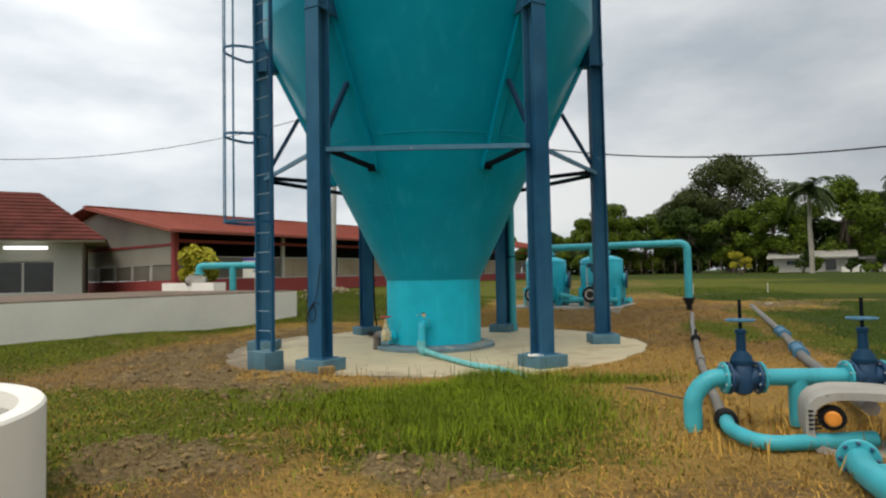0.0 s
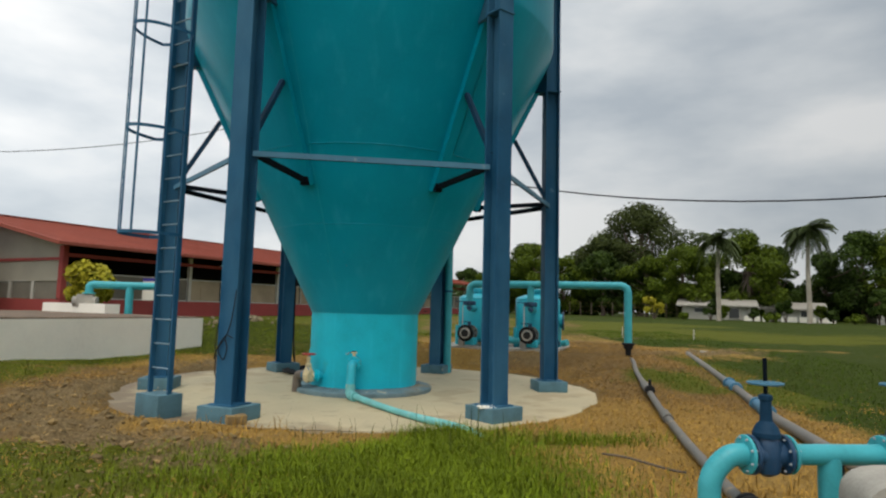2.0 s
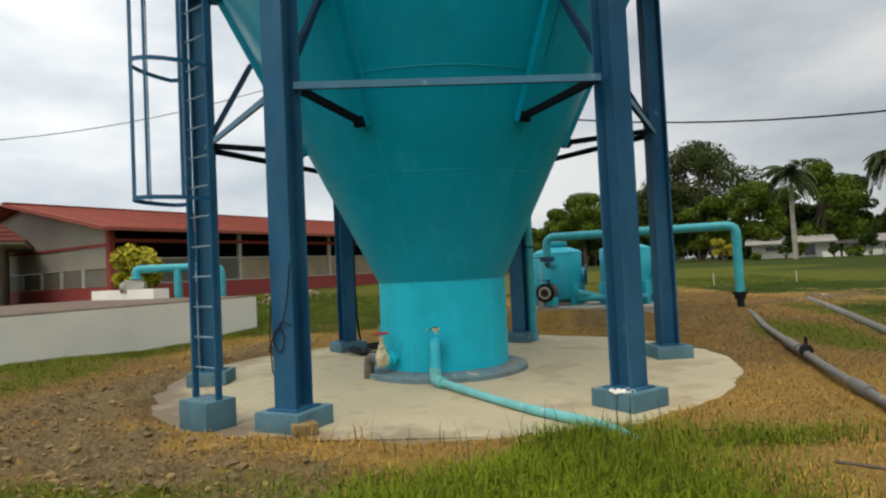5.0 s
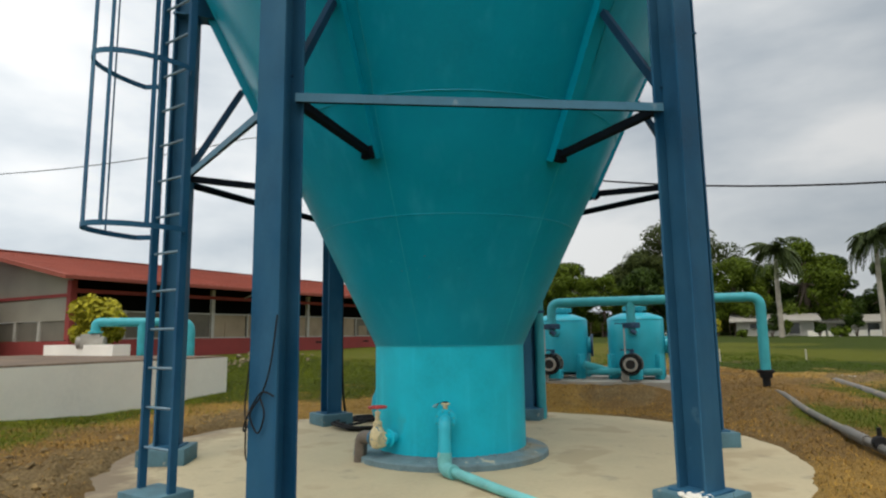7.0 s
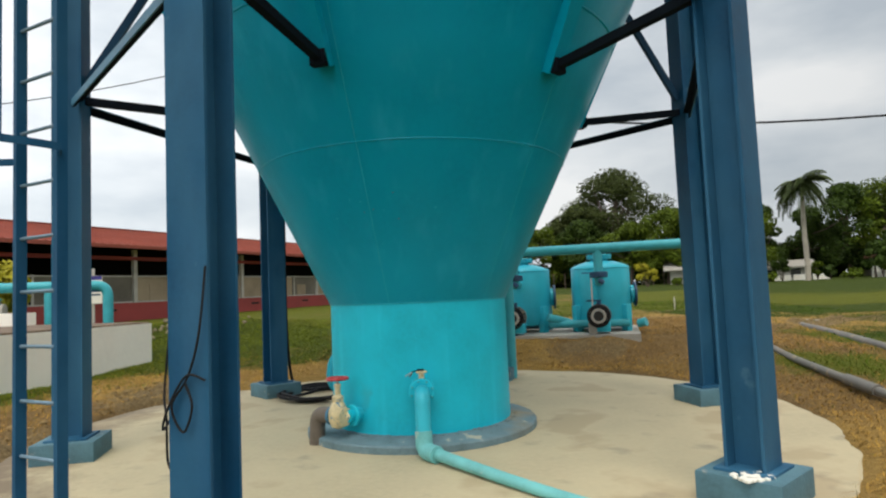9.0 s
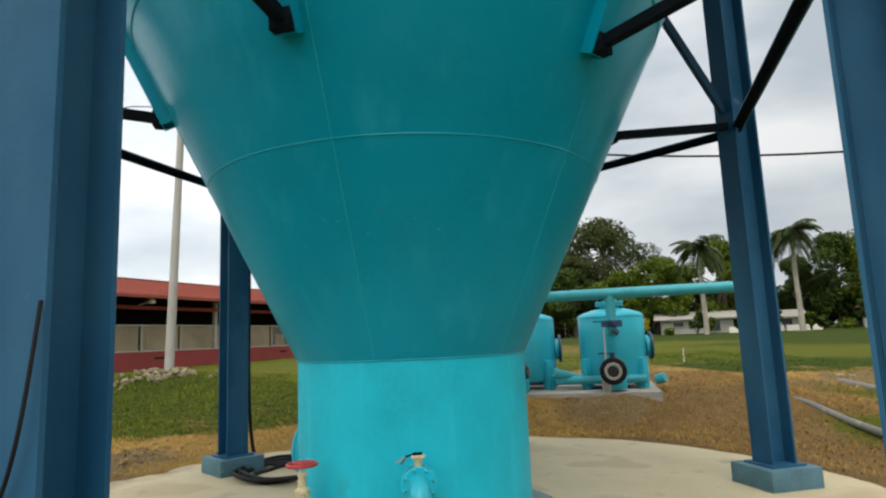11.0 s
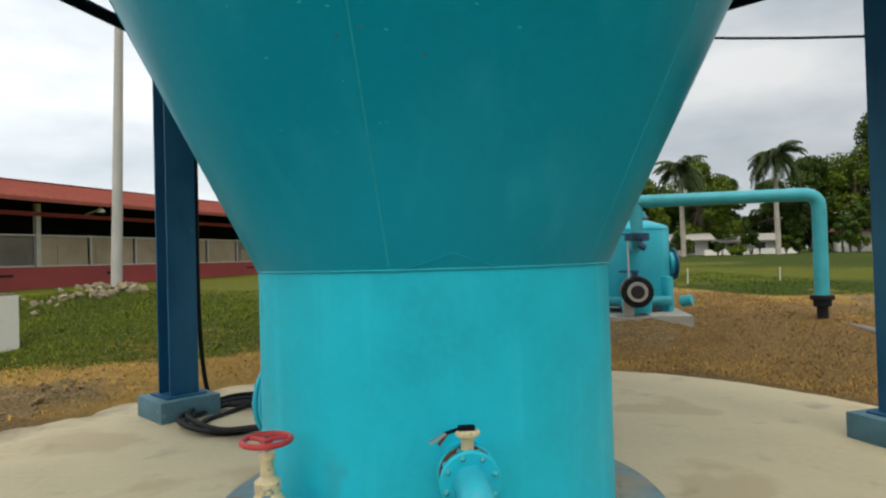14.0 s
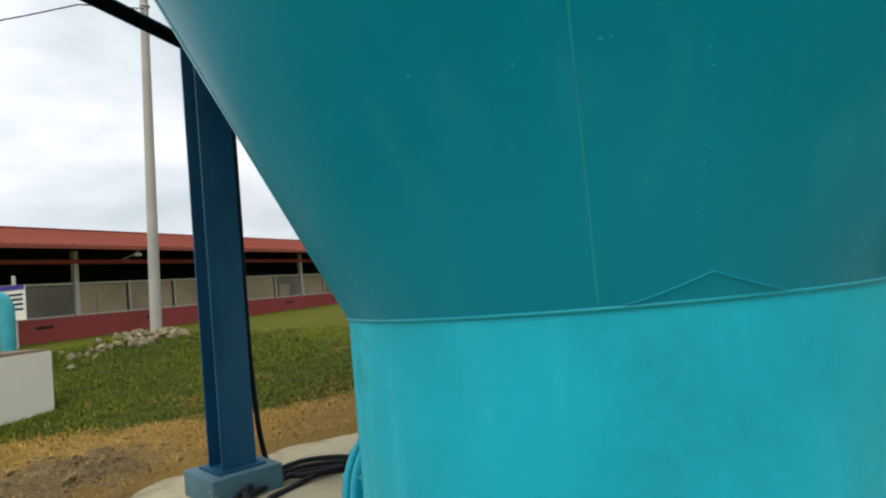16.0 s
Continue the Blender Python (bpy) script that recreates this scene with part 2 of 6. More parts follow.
def ground_material():
    """Grass, straw and bare dirt, told apart by the sheet's cover mask, all of them broken up by noise."""
    m = bpy.data.materials.new("ground_cover")
    m.use_nodes = True
    n, l = m.node_tree.nodes, m.node_tree.links
    bsdf = n["Principled BSDF"]
    bsdf.inputs["Roughness"].default_value = 0.95
    bsdf.inputs["Specular IOR Level"].default_value = 0.15
    geo = n.new("ShaderNodeNewGeometry")
    att = n.new("ShaderNodeVertexColor")
    att.layer_name = "cover"
    sep = n.new("ShaderNodeSeparateColor")
    l.new(att.outputs["Color"], sep.inputs[0])

    def tex(s, d, rough=0.6):
        t = n.new("ShaderNodeTexNoise")
        t.inputs["Scale"].default_value, t.inputs["Detail"].default_value, t.inputs["Roughness"].default_value = s, d, rough
        l.new(geo.outputs["Position"], t.inputs["Vector"])
        return t.outputs["Fac"]

    def ramp(v, a, b, x, y):
        r = n.new("ShaderNodeValToRGB")
        r.color_ramp.elements[0].position, r.color_ramp.elements[0].color = a, (*x, 1)
        r.color_ramp.elements[1].position, r.color_ramp.elements[1].color = b, (*y, 1)
        l.new(v, r.inputs[0])
        return r.outputs[0]

    def edge(mask, noise_out):
        a = n.new("ShaderNodeMath")
        a.operation = "MULTIPLY_ADD"
        l.new(noise_out, a.inputs[0])
        a.inputs[1].default_value, a.inputs[2].default_value = 0.9, -0.45
        b = n.new("ShaderNodeMath")
        l.new(mask, b.inputs[0])
        l.new(a.outputs[0], b.inputs[1])
        c = n.new("ShaderNodeMapRange")
        c.inputs["From Min"].default_value, c.inputs["From Max"].default_value = 0.36, 0.64
        l.new(b.outputs[0], c.inputs["Value"])
        return c.outputs["Result"]

    def mix(f, a, b):
        x = n.new("ShaderNodeMix")
        x.data_type = "RGBA"
        l.new(f, x.inputs[0])
        l.new(a, x.inputs[6])
        l.new(b, x.inputs[7])
        return x.outputs[2]

    fine, mid_n = tex(26, 6, 0.7), tex(3.2, 6)
    straw = mix(mid_n, ramp(fine, 0.3, 0.72, (0.18, 0.110, 0.030), (0.40, 0.242, 0.066)), ramp(fine, 0.3, 0.72, (0.24, 0.150, 0.044), (0.49, 0.315, 0.10)))
    grass = mix(mid_n, ramp(fine, 0.3, 0.7, (0.013, 0.026, 0.002), (0.046, 0.076, 0.005)), ramp(fine, 0.3, 0.7, (0.024, 0.034, 0.002), (0.070, 0.086, 0.006)))
    olive = mix(mid_n, ramp(fine, 0.3, 0.7, (0.050, 0.060, 0.004), (0.105, 0.122, 0.008)), ramp(fine, 0.3, 0.7, (0.070, 0.074, 0.006), (0.145, 0.150, 0.015)))
    trodden = mix(mid_n, ramp(fine, 0.3, 0.72, (0.085, 0.053, 0.021), (0.23, 0.142, 0.056)), ramp(fine, 0.3, 0.72, (0.125, 0.081, 0.033), (0.33, 0.215, 0.092)))
    dirt = mix(mid_n, ramp(fine, 0.3, 0.75, (0.048, 0.031, 0.013), (0.24, 0.165, 0.078)), ramp(fine, 0.3, 0.75, (0.090, 0.060, 0.026), (0.44, 0.325, 0.165)))
    dry = edge(sep.outputs[2], tex(1.6, 6, 0.7))
    c = mix(edge(sep.outputs[0], tex(5.5, 6, 0.7)), mix(dry, straw, trodden), mix(dry, grass, olive))
    c = mix(edge(sep.outputs[1], tex(4.2, 6, 0.7)), c, dirt)
    l.new(c, bsdf.inputs["Base Color"])
    b = n.new("ShaderNodeBump")
    b.inputs["Strength"].default_value, b.inputs["Distance"].default_value = 0.8, 0.05
    l.new(fine, b.inputs["Height"])
    l.new(b.outputs[0], bsdf.inputs["Normal"])
    return m


# ---------------------------------------------------------------- building blocks
def thing(name, at, label, category, group="", kind=""):
    ob = new(name)
    ob.location = at
    ob.empty_display_size = 0.1
    return tagged(ob, label, category, group, kind)


def origin_of(ob):
    """Where a thing stands; the meshes of parts are already in the world's coordinates."""
    return ob.location if ob.parent is None else Vector((0, 0, 0))


def finish(bm, name, material, sharp=35):
    bmesh.ops.recalc_face_normals(bm, faces=bm.faces)
    for f in bm.faces:
        f.smooth = True
    for e in bm.edges:
        if len(e.link_faces) != 2 or e.calc_face_angle(0) > radians(sharp):
            e.smooth = False
    me = bpy.data.meshes.new(name)
    bm.to_mesh(me)
    bm.free()
    me.materials.append(material)
    return me


def part(name, bm, material, parent, label="", sharp=35):
    """Links a bmesh in world coordinates as one mesh under a thing or a part."""
    ob = new(name, finish(bm, name, material, sharp))
    ob.parent = parent
    ob.matrix_parent_inverse = Matrix.Translation(-origin_of(parent))
    return tagged(ob, label)


def single(name, bm, material, label, category, group="", kind=""):
    return tagged(new(name, finish(bm, name, material)), label, category, group, kind)


def mesh():
    return bmesh.new()


def add_box(bm, centre, size, turn=0.0, bevel=0.0, tilt=None):
    m = Matrix.Translation(centre) @ Matrix.Rotation(turn, 4, "Z")
    if tilt is not None:
        m = Matrix.Translation(centre) @ tilt.to_4x4()
    r = bmesh.ops.create_cube(bm, size=1, matrix=m @ Matrix.Diagonal((*size, 1)))
    if bevel:
        edges = list({e for v in r["verts"] for e in v.link_edges})
        bmesh.ops.bevel(bm, geom=edges, offset=bevel, segments=2, profile=0.6, affect="EDGES")
    return bm


def add_sweep(bm, points, radius, n=12, cap=True):
    """A round bar or pipe along a line of points; radius is a number or one for each point."""
    pts = [Vector(p) for p in points]
    rad = radius if isinstance(radius, (list, tuple)) else [radius] * len(pts)
    rings, side = [], None
    for i, p in enumerate(pts):
        a = pts[max(i - 1, 0)]
        b = pts[min(i + 1, len(pts) - 1)]
        d = (b - a).normalized()
        if side is None:
            side = d.cross(Vector((0, 0, 1)) if abs(d.z) < 0.9 else Vector((0, 1, 0))).normalized()
        side = (side - d * side.dot(d)).normalized()
        up = d.cross(side)
        rings.append([bm.verts.new(p + (side * math.cos(2 * math.pi * k / n) + up * math.sin(2 * math.pi * k / n)) * rad[i]) for k in range(n)])
    for a, b in zip(rings, rings[1:]):
        for k in range(n):
            bm.faces.new((a[k], a[(k + 1) % n], b[(k + 1) % n], b[k]))
    if cap:
        bm.faces.new(rings[0][::-1])
        bm.faces.new(rings[-1])
    return bm


def rounded(points, radius, steps=6):
    """The line of points with its corners rounded off."""
    pts = [Vector(p) for p in points]
    out = [pts[0]]
    for a, b, c in zip(pts, pts[1:], pts[2:]):
        r = min(radius, (a - b).length * 0.49, (c - b).length * 0.49)
        p, q = b + (a - b).normalized() * r, b + (c - b).normalized() * r
        for i in range(steps + 1):
            t = i / steps
            out.append(p * (1 - t) ** 2 + b * 2 * t * (1 - t) + q * t * t)
    out.append(pts[-1])
    return out


def spline(points, steps=8):
    pts = [Vector(p) for p in points]
    out = []
    for i in range(len(pts) - 1):
        a, b, c, d = pts[max(i - 1, 0)], pts[i], pts[i + 1], pts[min(i + 2, len(pts) - 1)]
        for s in range(steps):
            t = s / steps
            out.append(0.5 * (2 * b + (c - a) * t + (2 * a - 5 * b + 4 * c - d) * t * t + (3 * b - a - 3 * c + d) * t ** 3))
    out.append(pts[-1])
    return out


def add_lathe(bm, profile, n=48, m=Matrix.Identity(4), close=False):
    rings = []
    for r, z in profile:
        rings.append([bm.verts.new(m @ Vector((r * math.cos(2 * math.pi * k / n), r * math.sin(2 * math.pi * k / n), z))) for k in range(n)])
    pairs = list(zip(rings, rings[1:]))
    if close:
        pairs.append((rings[-1], rings[0]))
    for a, b in pairs:
        for k in range(n):
            bm.faces.new((a[k], a[(k + 1) % n], b[(k + 1) % n], b[k]))
    if not close:
        for ring, flip in ((rings[0], True), (rings[-1], False)):
            if (ring[0].co - ring[n // 2].co).length > 0.004:
                bm.faces.new(ring[::-1] if flip else ring)
    return bm


def axis(at, toward):
    """A frame at a place whose z axis points along a direction."""
    return Matrix.Translation(at) @ Vector(toward).to_track_quat("Z", "Y").to_matrix().to_4x4()


def add_disc(bm, at, toward, radius, thick, n=24):
    m = axis(at, toward)
    b = min(0.25 * thick, 0.012)
    return add_lathe(bm, [(radius - b, -thick / 2), (radius, -thick / 2 + b), (radius, thick / 2 - b), (radius - b, thick / 2)], n, m)


def add_prism(bm, outline, lower, upper):
    """A solid over a closed outline of (x, y)."""
    a = [bm.verts.new((x, y, lower)) for x, y in outline]
    b = [bm.verts.new((x, y, upper)) for x, y in outline]
    k = len(a)
    for i in range(k):
        bm.faces.new((a[i], a[(i + 1) % k], b[(i + 1) % k], b[i]))
    bm.faces.new(a[::-1])
    bm.faces.new(b)
    return bm


def add_slab(bm, corners, thick):
    """A plate over four corners, thickened along its normal."""
    c = [Vector(p) for p in corners]
    nrm = (c[1] - c[0]).cross(c[2] - c[0]).normalized() * thick
    a, b = [bm.verts.new(p) for p in c], [bm.verts.new(p + nrm) for p in c]
    k = len(a)
    for i in range(k):
        bm.faces.new((a[i], a[(i + 1) % k], b[(i + 1) % k], b[i]))
    bm.faces.new(a[::-1])
    bm.faces.new(b)
    return bm


def add_strip(bm, points, thick, high):
    """A flat upright band bent along a level line of points."""
    pts = [Vector(p) for p in points]
    rings = []
    for i, p in enumerate(pts):
        d = (pts[min(i + 1, len(pts) - 1)] - pts[max(i - 1, 0)]).normalized()
        s = Vector((-d.y, d.x, 0)) * thick / 2
        h = Vector((0, 0, high / 2))
        rings.append([bm.verts.new(v) for v in (p - s - h, p + s - h, p + s + h, p - s + h)])
    for a, b in zip(rings, rings[1:]):
        for k in range(4):
            bm.faces.new((a[k], a[(k + 1) % 4], b[(k + 1) % 4], b[k]))
    bm.faces.new(rings[0][::-1])
    bm.faces.new(rings[-1])
    return bm


def add_bar(bm, p, q, wide, high, up=(0, 0, 1)):
    """A straight rectangular bar from p to q."""
    p, q = Vector(p), Vector(q)
    d = (q - p).normalized()
    s = d.cross(Vector(up)).normalized()
    u = s.cross(d)
    tilt = Matrix((d, s, u)).transposed()
    return add_box(bm, (p + q) / 2, ((q - p).length, wide, high), tilt=tilt)


# ---------------------------------------------------------------- the lie of the land
def lattice(x, y, seed):
    """Smooth value noise in [0, 1] over the plan."""
    xi, yi = np.floor(x).astype(int), np.floor(y).astype(int)
    xf, yf = x - xi, y - yi
    xf, yf = xf * xf * (3 - 2 * xf), yf * yf * (3 - 2 * yf)

    def corner(i, j):
        h = (i * 374761393 + j * 668265263 + seed * 1442695041) & 0xFFFFFFFF
        h = ((h ^ (h >> 13)) * 1274126177) & 0xFFFFFFFF
        return ((h ^ (h >> 16)) & 0xFFFF) / 65535.0

    a, b, c, d = corner(xi, yi), corner(xi + 1, yi), corner(xi, yi + 1), corner(xi + 1, yi + 1)
    return (a * (1 - xf) + b * xf) * (1 - yf) + (c * (1 - xf) + d * xf) * yf


def fbm(x, y, seed, octaves=4):
    s, a = np.zeros_like(x), 0.5
    for o in range(octaves):
        s = s + a * lattice(x * 2 ** o, y * 2 ** o, seed + o)
        a *= 0.5
    return s / (1 - 0.5 ** octaves)


def smooth(v, a, b):
    t = np.clip((v - a) / (b - a), 0, 1)
    return t * t * (3 - 2 * t)


PAD_X, PAD_Y, PAD_R = 0.0, 0.25, 4.3


def lump(x, y, cx, cy, rx, ry):
    return np.exp(-(((x - cx) / rx) ** 2 + ((y - cy) / ry) ** 2))


def bare(x, y):
    """How bare the earth is."""
    x, y = x + 1.2 * (fbm(x * 0.6, y * 0.6, 71) - 0.5), y + 1.2 * (fbm(x * 0.6, y * 0.6, 73) - 0.5)
    d = 1.4 * lump(x, y, -4.5, -1.3, 1.1, 2.0) + 1.0 * lump(x, y, -3.3, -3.7, 1.0, 0.7) + 0.9 * lump(x, y, -2.0, -4.5, 1.2, 0.5) + 0.3 * lump(x, y, -1.3, -6.6, 0.7, 0.8) + 0.8 * lump(x, y, -3.9, 3.4, 1.2, 1.3)
    d = d + 1.0 * lump(x, y, -1.5, -7.9, 0.8, 0.5) + 1.0 * lump(x, y, -0.8, -5.15, 0.6, 0.4) + 0.8 * lump(x, y, 0.8, -8.1, 0.5, 0.35)
    d = d + 0.7 * lump(x, y, 10.1, 6.4, 1.8, 1.2) + 0.6 * lump(x, y, 8.2, 11.2, 1.3, 0.5) + 0.16 * lump(x, y, -2.6, -7.4, 2.6, 2.0) + 0.55 * lump(x, y, 3.2, 4.9, 2.4, 0.4)
    d = d + 0.6 * lump(x, y, 0.6, -8.3, 0.9, 0.35) + 0.5 * lump(x, y, 8.2, 5.6, 1.6, 0.8)
    return np.clip(d * (0.1 + 1.7 * fbm(x * 1.3, y * 1.3, 5)), 0, 1)


def rim(x, y):
    """The strip of old straw along the pad's front edge."""
    return np.exp(-((np.hypot(x - PAD_X, y - PAD_Y) - PAD_R - 0.15) / 0.38) ** 2) * smooth(-y, 2.4, 3.2) * smooth(1.1 - x, 0.0, 0.8)


def green(x, y):
    """How green the ground is."""
    strip = rim(x, y)
    x, y = x + 1.6 * (fbm(x * 0.4, y * 0.4, 61) - 0.5), y + 1.6 * (fbm(x * 0.4, y * 0.4, 67) - 0.5)
    g = 1.25 * lump(x, y, 1.15, -5.5, 1.5, 1.9) + 0.5 * lump(x, y, -0.5, -5.6, 0.9, 0.9) + 0.5 * lump(x, y, 0.2, -7.6, 1.6, 0.8) + 0.7 * lump(x, y, 3.0, -4.1, 0.9, 0.35)
    g = g + smooth(-x, 5.3, 7.0) * 0.85 + 0.85 * smooth(-x, 0.3, 1.8) * smooth(-y, 4.3, 5.8) * (0.62 + 0.7 * smooth(fbm(x * 0.7 + 3.0, y * 1.1, 63), 0.42, 0.6)) + 0.7 * lump(x, y, -3.3, -5.6, 1.8, 0.7)
    g = g + smooth(y, 4.6, 5.8) * smooth(-x, -1.2, 0.0) * 0.95 + 0.45 * smooth(-x, 3.5, 4.5) * smooth(y, 2.0, 4.0)
    g = g + 0.95 * smooth(x - 0.12 * y, 6.4, 7.4) * (1 - 0.8 * lump(x, y, 8.3, 6.2, 2.6, 2.2)) + 1.3 * lump(x, y, 6.2, 0.9, 0.5, 1.5)
    g = g + 0.66 * smooth(y, 8.2, 10.5) * smooth(x, -1.0, 0.5) + 0.35 * smooth(y, 24.0, 34.0)
    g = g - 0.5 * lump(x, y, 8.5, -2.0, 0.7, 0.7) + 0.4 * smooth(x, 7.6, 9.0) * smooth(4.5 - y, 0, 2.0)
    return np.clip((g - 1.3 * strip) * (0.3 + 1.2 * fbm(x * 0.8, y * 0.8, 11)), 0, 1)


def parched(x, y):
    """How far the lawn is yellowed, and the straw trodden brown."""
    f = fbm(x * 0.13, y * 0.30, 81)
    k = smooth(y, 9.0, 13.0) * smooth(30 - y, -8.0, 6.0) * smooth(46 - x - 0.6 * y, 6.0, 30.0)
    k = np.clip(k * (0.35 + 1.1 * f) + 0.45 * smooth(f, 0.5, 0.7), 0, 1) * smooth(y, 6.0, 11.0)
    k = k + 0.55 * smooth(x, 4.4, 6.0) * smooth(8.0 - y, 0.0, 2.0) * fbm(x * 0.8, y * 0.8, 89) * 1.5
    k = k + 0.8 * smooth(-y, 7.4, 8.8) * smooth(x, 1.2, 2.4) * fbm(x * 0.9, y * 0.9, 87) * 1.6
    k = k + 0.9 * smooth(0.6 - x, 0.0, 1.6) * smooth(4.0 - y, 0.0, 2.0) * (1 - rim(x, y))
    k = k * (1 - 0.85 * lump(x, y, 13.5, 3.0, 5.5, 6.0))
    return np.clip(k + (0.3 + 1.0 * fbm(x * 0.9, y * 0.9, 83)) * smooth(y, -2.6, -0.2) * smooth(x, 2.0, 3.5) * smooth(11 - y, 0.0, 3.0) * smooth(8.4 - x, 0.0, 1.2), 0, 1)


def land(x, y, rough=True):
    x, y = np.asarray(x, float), np.asarray(y, float)
    left = np.interp(y, [-60, 3, 5, 7, 11.5, 16, 60, 500], [-0.02, -0.01, 0.05, 0.2, 0.8, 0.75, 1.1, 1.1])
    right = np.interp(y, [-60, 4.2, 4.5, 4.95, 7, 12, 25, 60, 500], [-0.02, -0.01, 0.04, 0.38, 0.43, 0.6, 0.9, 1.1, 1.1])
    side = np.interp(y, [-60, -7, -4, 0, 4, 7, 12, 25, 60, 500], [-0.02, -0.01, 0.03, 0.10, 0.38, 0.43, 0.6, 0.9, 1.1, 1.1])
    k = smooth(x, -3.5, 1.5)
    z = left * (1 - k) + right * k
    k2 = smooth(x, 4.2, 6.2)
    z = z * (1 - k2) + side * k2
    z = z + 0.16 * smooth(-x, 5.6, 8.0) * smooth(-y, -5.0, -2.0)
    z = z + 0.18 * lump(x, y, -5.6, 11.7, 1.6, 1.6)
    near = np.hypot(x - PAD_X, y - PAD_Y)
    if rough:
        calm = smooth(np.hypot(x, y), 70, 25)
        z = z + calm * (0.05 * (fbm(x * 1.3, y * 1.3, 21) - 0.5) + (0.02 + 0.44 * bare(x, y)) * (fbm(x * 4.5, y * 4.5, 31, 3) - 0.5))
    near = near + (0.34 + 0.7 * smooth(-x, 0.5, 2.5)) * (fbm(x * 1.1, y * 1.1, 91) - 0.5) + 0.07 * (fbm(x * 5, y * 5, 95) - 0.5)
    on_pad = smooth(near, PAD_R + 0.02, PAD_R - 0.3)
    z = z + (0.03 + 0.02 * smooth(-x, 0.0, 2.0)) * np.exp(-((near - PAD_R - 0.1) / 0.32) ** 2)
    return z * (1 - on_pad) + np.minimum(z, -0.08) * on_pad


def land_at(x, y):
    return float(land(np.array([x]), np.array([y]), False)[0])


# ---------------------------------------------------------------- ground and pad
def spaced(lo, hi, step, far_lo, far_hi):
    core = list(np.arange(lo, hi + 1e-6, step))
    s, v = step, hi
    while v < far_hi:
        s *= 1.16
        v += s
        core.append(v)
    s, v = step, lo
    while v > far_lo:
        s *= 1.16
        v -= s
        core.insert(0, v)
    return np.array(core)


def make_ground():
    xs, ys = spaced(-10, 10, 0.09, -700, 700), spaced(-10.5, 8.5, 0.09, -300, 900)
    gx, gy = np.meshgrid(xs, ys)
    z = land(gx, gy)
    nx, ny = len(xs), len(ys)
    me = bpy.data.meshes.new("ground")
    idx = np.arange(nx * ny).reshape(ny, nx)
    quads = np.stack([idx[:-1, :-1], idx[:-1, 1:], idx[1:, 1:], idx[1:, :-1]], -1).reshape(-1, 4)
    me.vertices.add(nx * ny)
    me.vertices.foreach_set("co", np.stack([gx, gy, z], -1).astype(np.float32).ravel())
    me.loops.add(quads.size)
    me.loops.foreach_set("vertex_index", quads.astype(np.int32).ravel())
    me.polygons.add(len(quads))
    me.polygons.foreach_set("loop_start", (np.arange(len(quads)) * 4).astype(np.int32))
    me.polygons.foreach_set("use_smooth", np.ones(len(quads), bool))
    me.update(calc_edges=True)
    layer = me.color_attributes.new("cover", "FLOAT_COLOR", "POINT")
    cover = np.stack([green(gx, gy), bare(gx, gy), parched(gx, gy), np.ones_like(gx)], -1)
    layer.data.foreach_set("color", cover.astype(np.float32).ravel())
    me.materials.append(ground_material())
    return tagged(new("ground", me), "uneven ground of green grass, dry straw and bare dirt", "ground", kind="structure")


make_ground()


def muddy_rim(m):
    """Earth washed over the pad's outer edge, most of it on the bare side."""
    n, l = m.node_tree.nodes, m.node_tree.links
    bsdf = n["Principled BSDF"]
    was = bsdf.inputs["Base Color"].links[0].from_socket
    geo = n.new("ShaderNodeNewGeometry")
    far = n.new("ShaderNodeVectorMath")
    far.operation = "DISTANCE"
    far.inputs[1].default_value = (PAD_X + 0.85, PAD_Y + 0.35, 0)
    l.new(geo.outputs["Position"], far.inputs[0])
    grit = n.new("ShaderNodeTexNoise")
    grit.inputs["Scale"].default_value, grit.inputs["Detail"].default_value, grit.inputs["Roughness"].default_value = 1.7, 8.0, 0.68
    l.new(geo.outputs["Position"], grit.inputs["Vector"])
    add = n.new("ShaderNodeMath")
    add.operation = "MULTIPLY_ADD"
    add.inputs[1].default_value = 2.4
    l.new(grit.outputs["Fac"], add.inputs[0])
    l.new(far.outputs["Value"], add.inputs[2])
    edge = n.new("ShaderNodeMapRange")
    edge.inputs["From Min"].default_value, edge.inputs["From Max"].default_value = 5.35, 6.2
    edge.inputs["To Max"].default_value = 0.9
    l.new(add.outputs[0], edge.inputs["Value"])
    x = n.new("ShaderNodeMix")
    x.data_type = "RGBA"
    l.new(edge.outputs["Result"], x.inputs[0])
    l.new(was, x.inputs[6])
    x.inputs[7].default_value = (0.17, 0.125, 0.08, 1)
    l.new(x.outputs[2], bsdf.inputs["Base Color"])


def make_pad():
    bm = mesh()
    n = 96
    ring = []
    for k in range(n):
        a = 2 * math.pi * k / n
        r = PAD_R + 0.05 * math.sin(3 * a + 1) + 0.035 * math.sin(11 * a) + 0.02 * math.sin(23 * a + 2)
        ring.append((PAD_X + r * math.cos(a), PAD_Y + r * math.sin(a)))
    low = [bm.verts.new((x, y, -0.25)) for x, y in ring]
    edge = [bm.verts.new((x, y, -0.025)) for x, y in ring]
    top = [bm.verts.new((PAD_X + (x - PAD_X) * 0.992, PAD_Y + (y - PAD_Y) * 0.992, 0.0)) for x, y in ring]
    for a, b in ((low, edge), (edge, top)):
        for k in range(n):
            bm.faces.new((a[k], a[(k + 1) % n], b[(k + 1) % n], b[k]))
    bm.faces.new(top)
    muddy_rim(CONCRETE)
    return single("pavement", bm, CONCRETE, "round cast concrete pad, sandy and stained", "concrete pad", kind="structure")


make_pad()

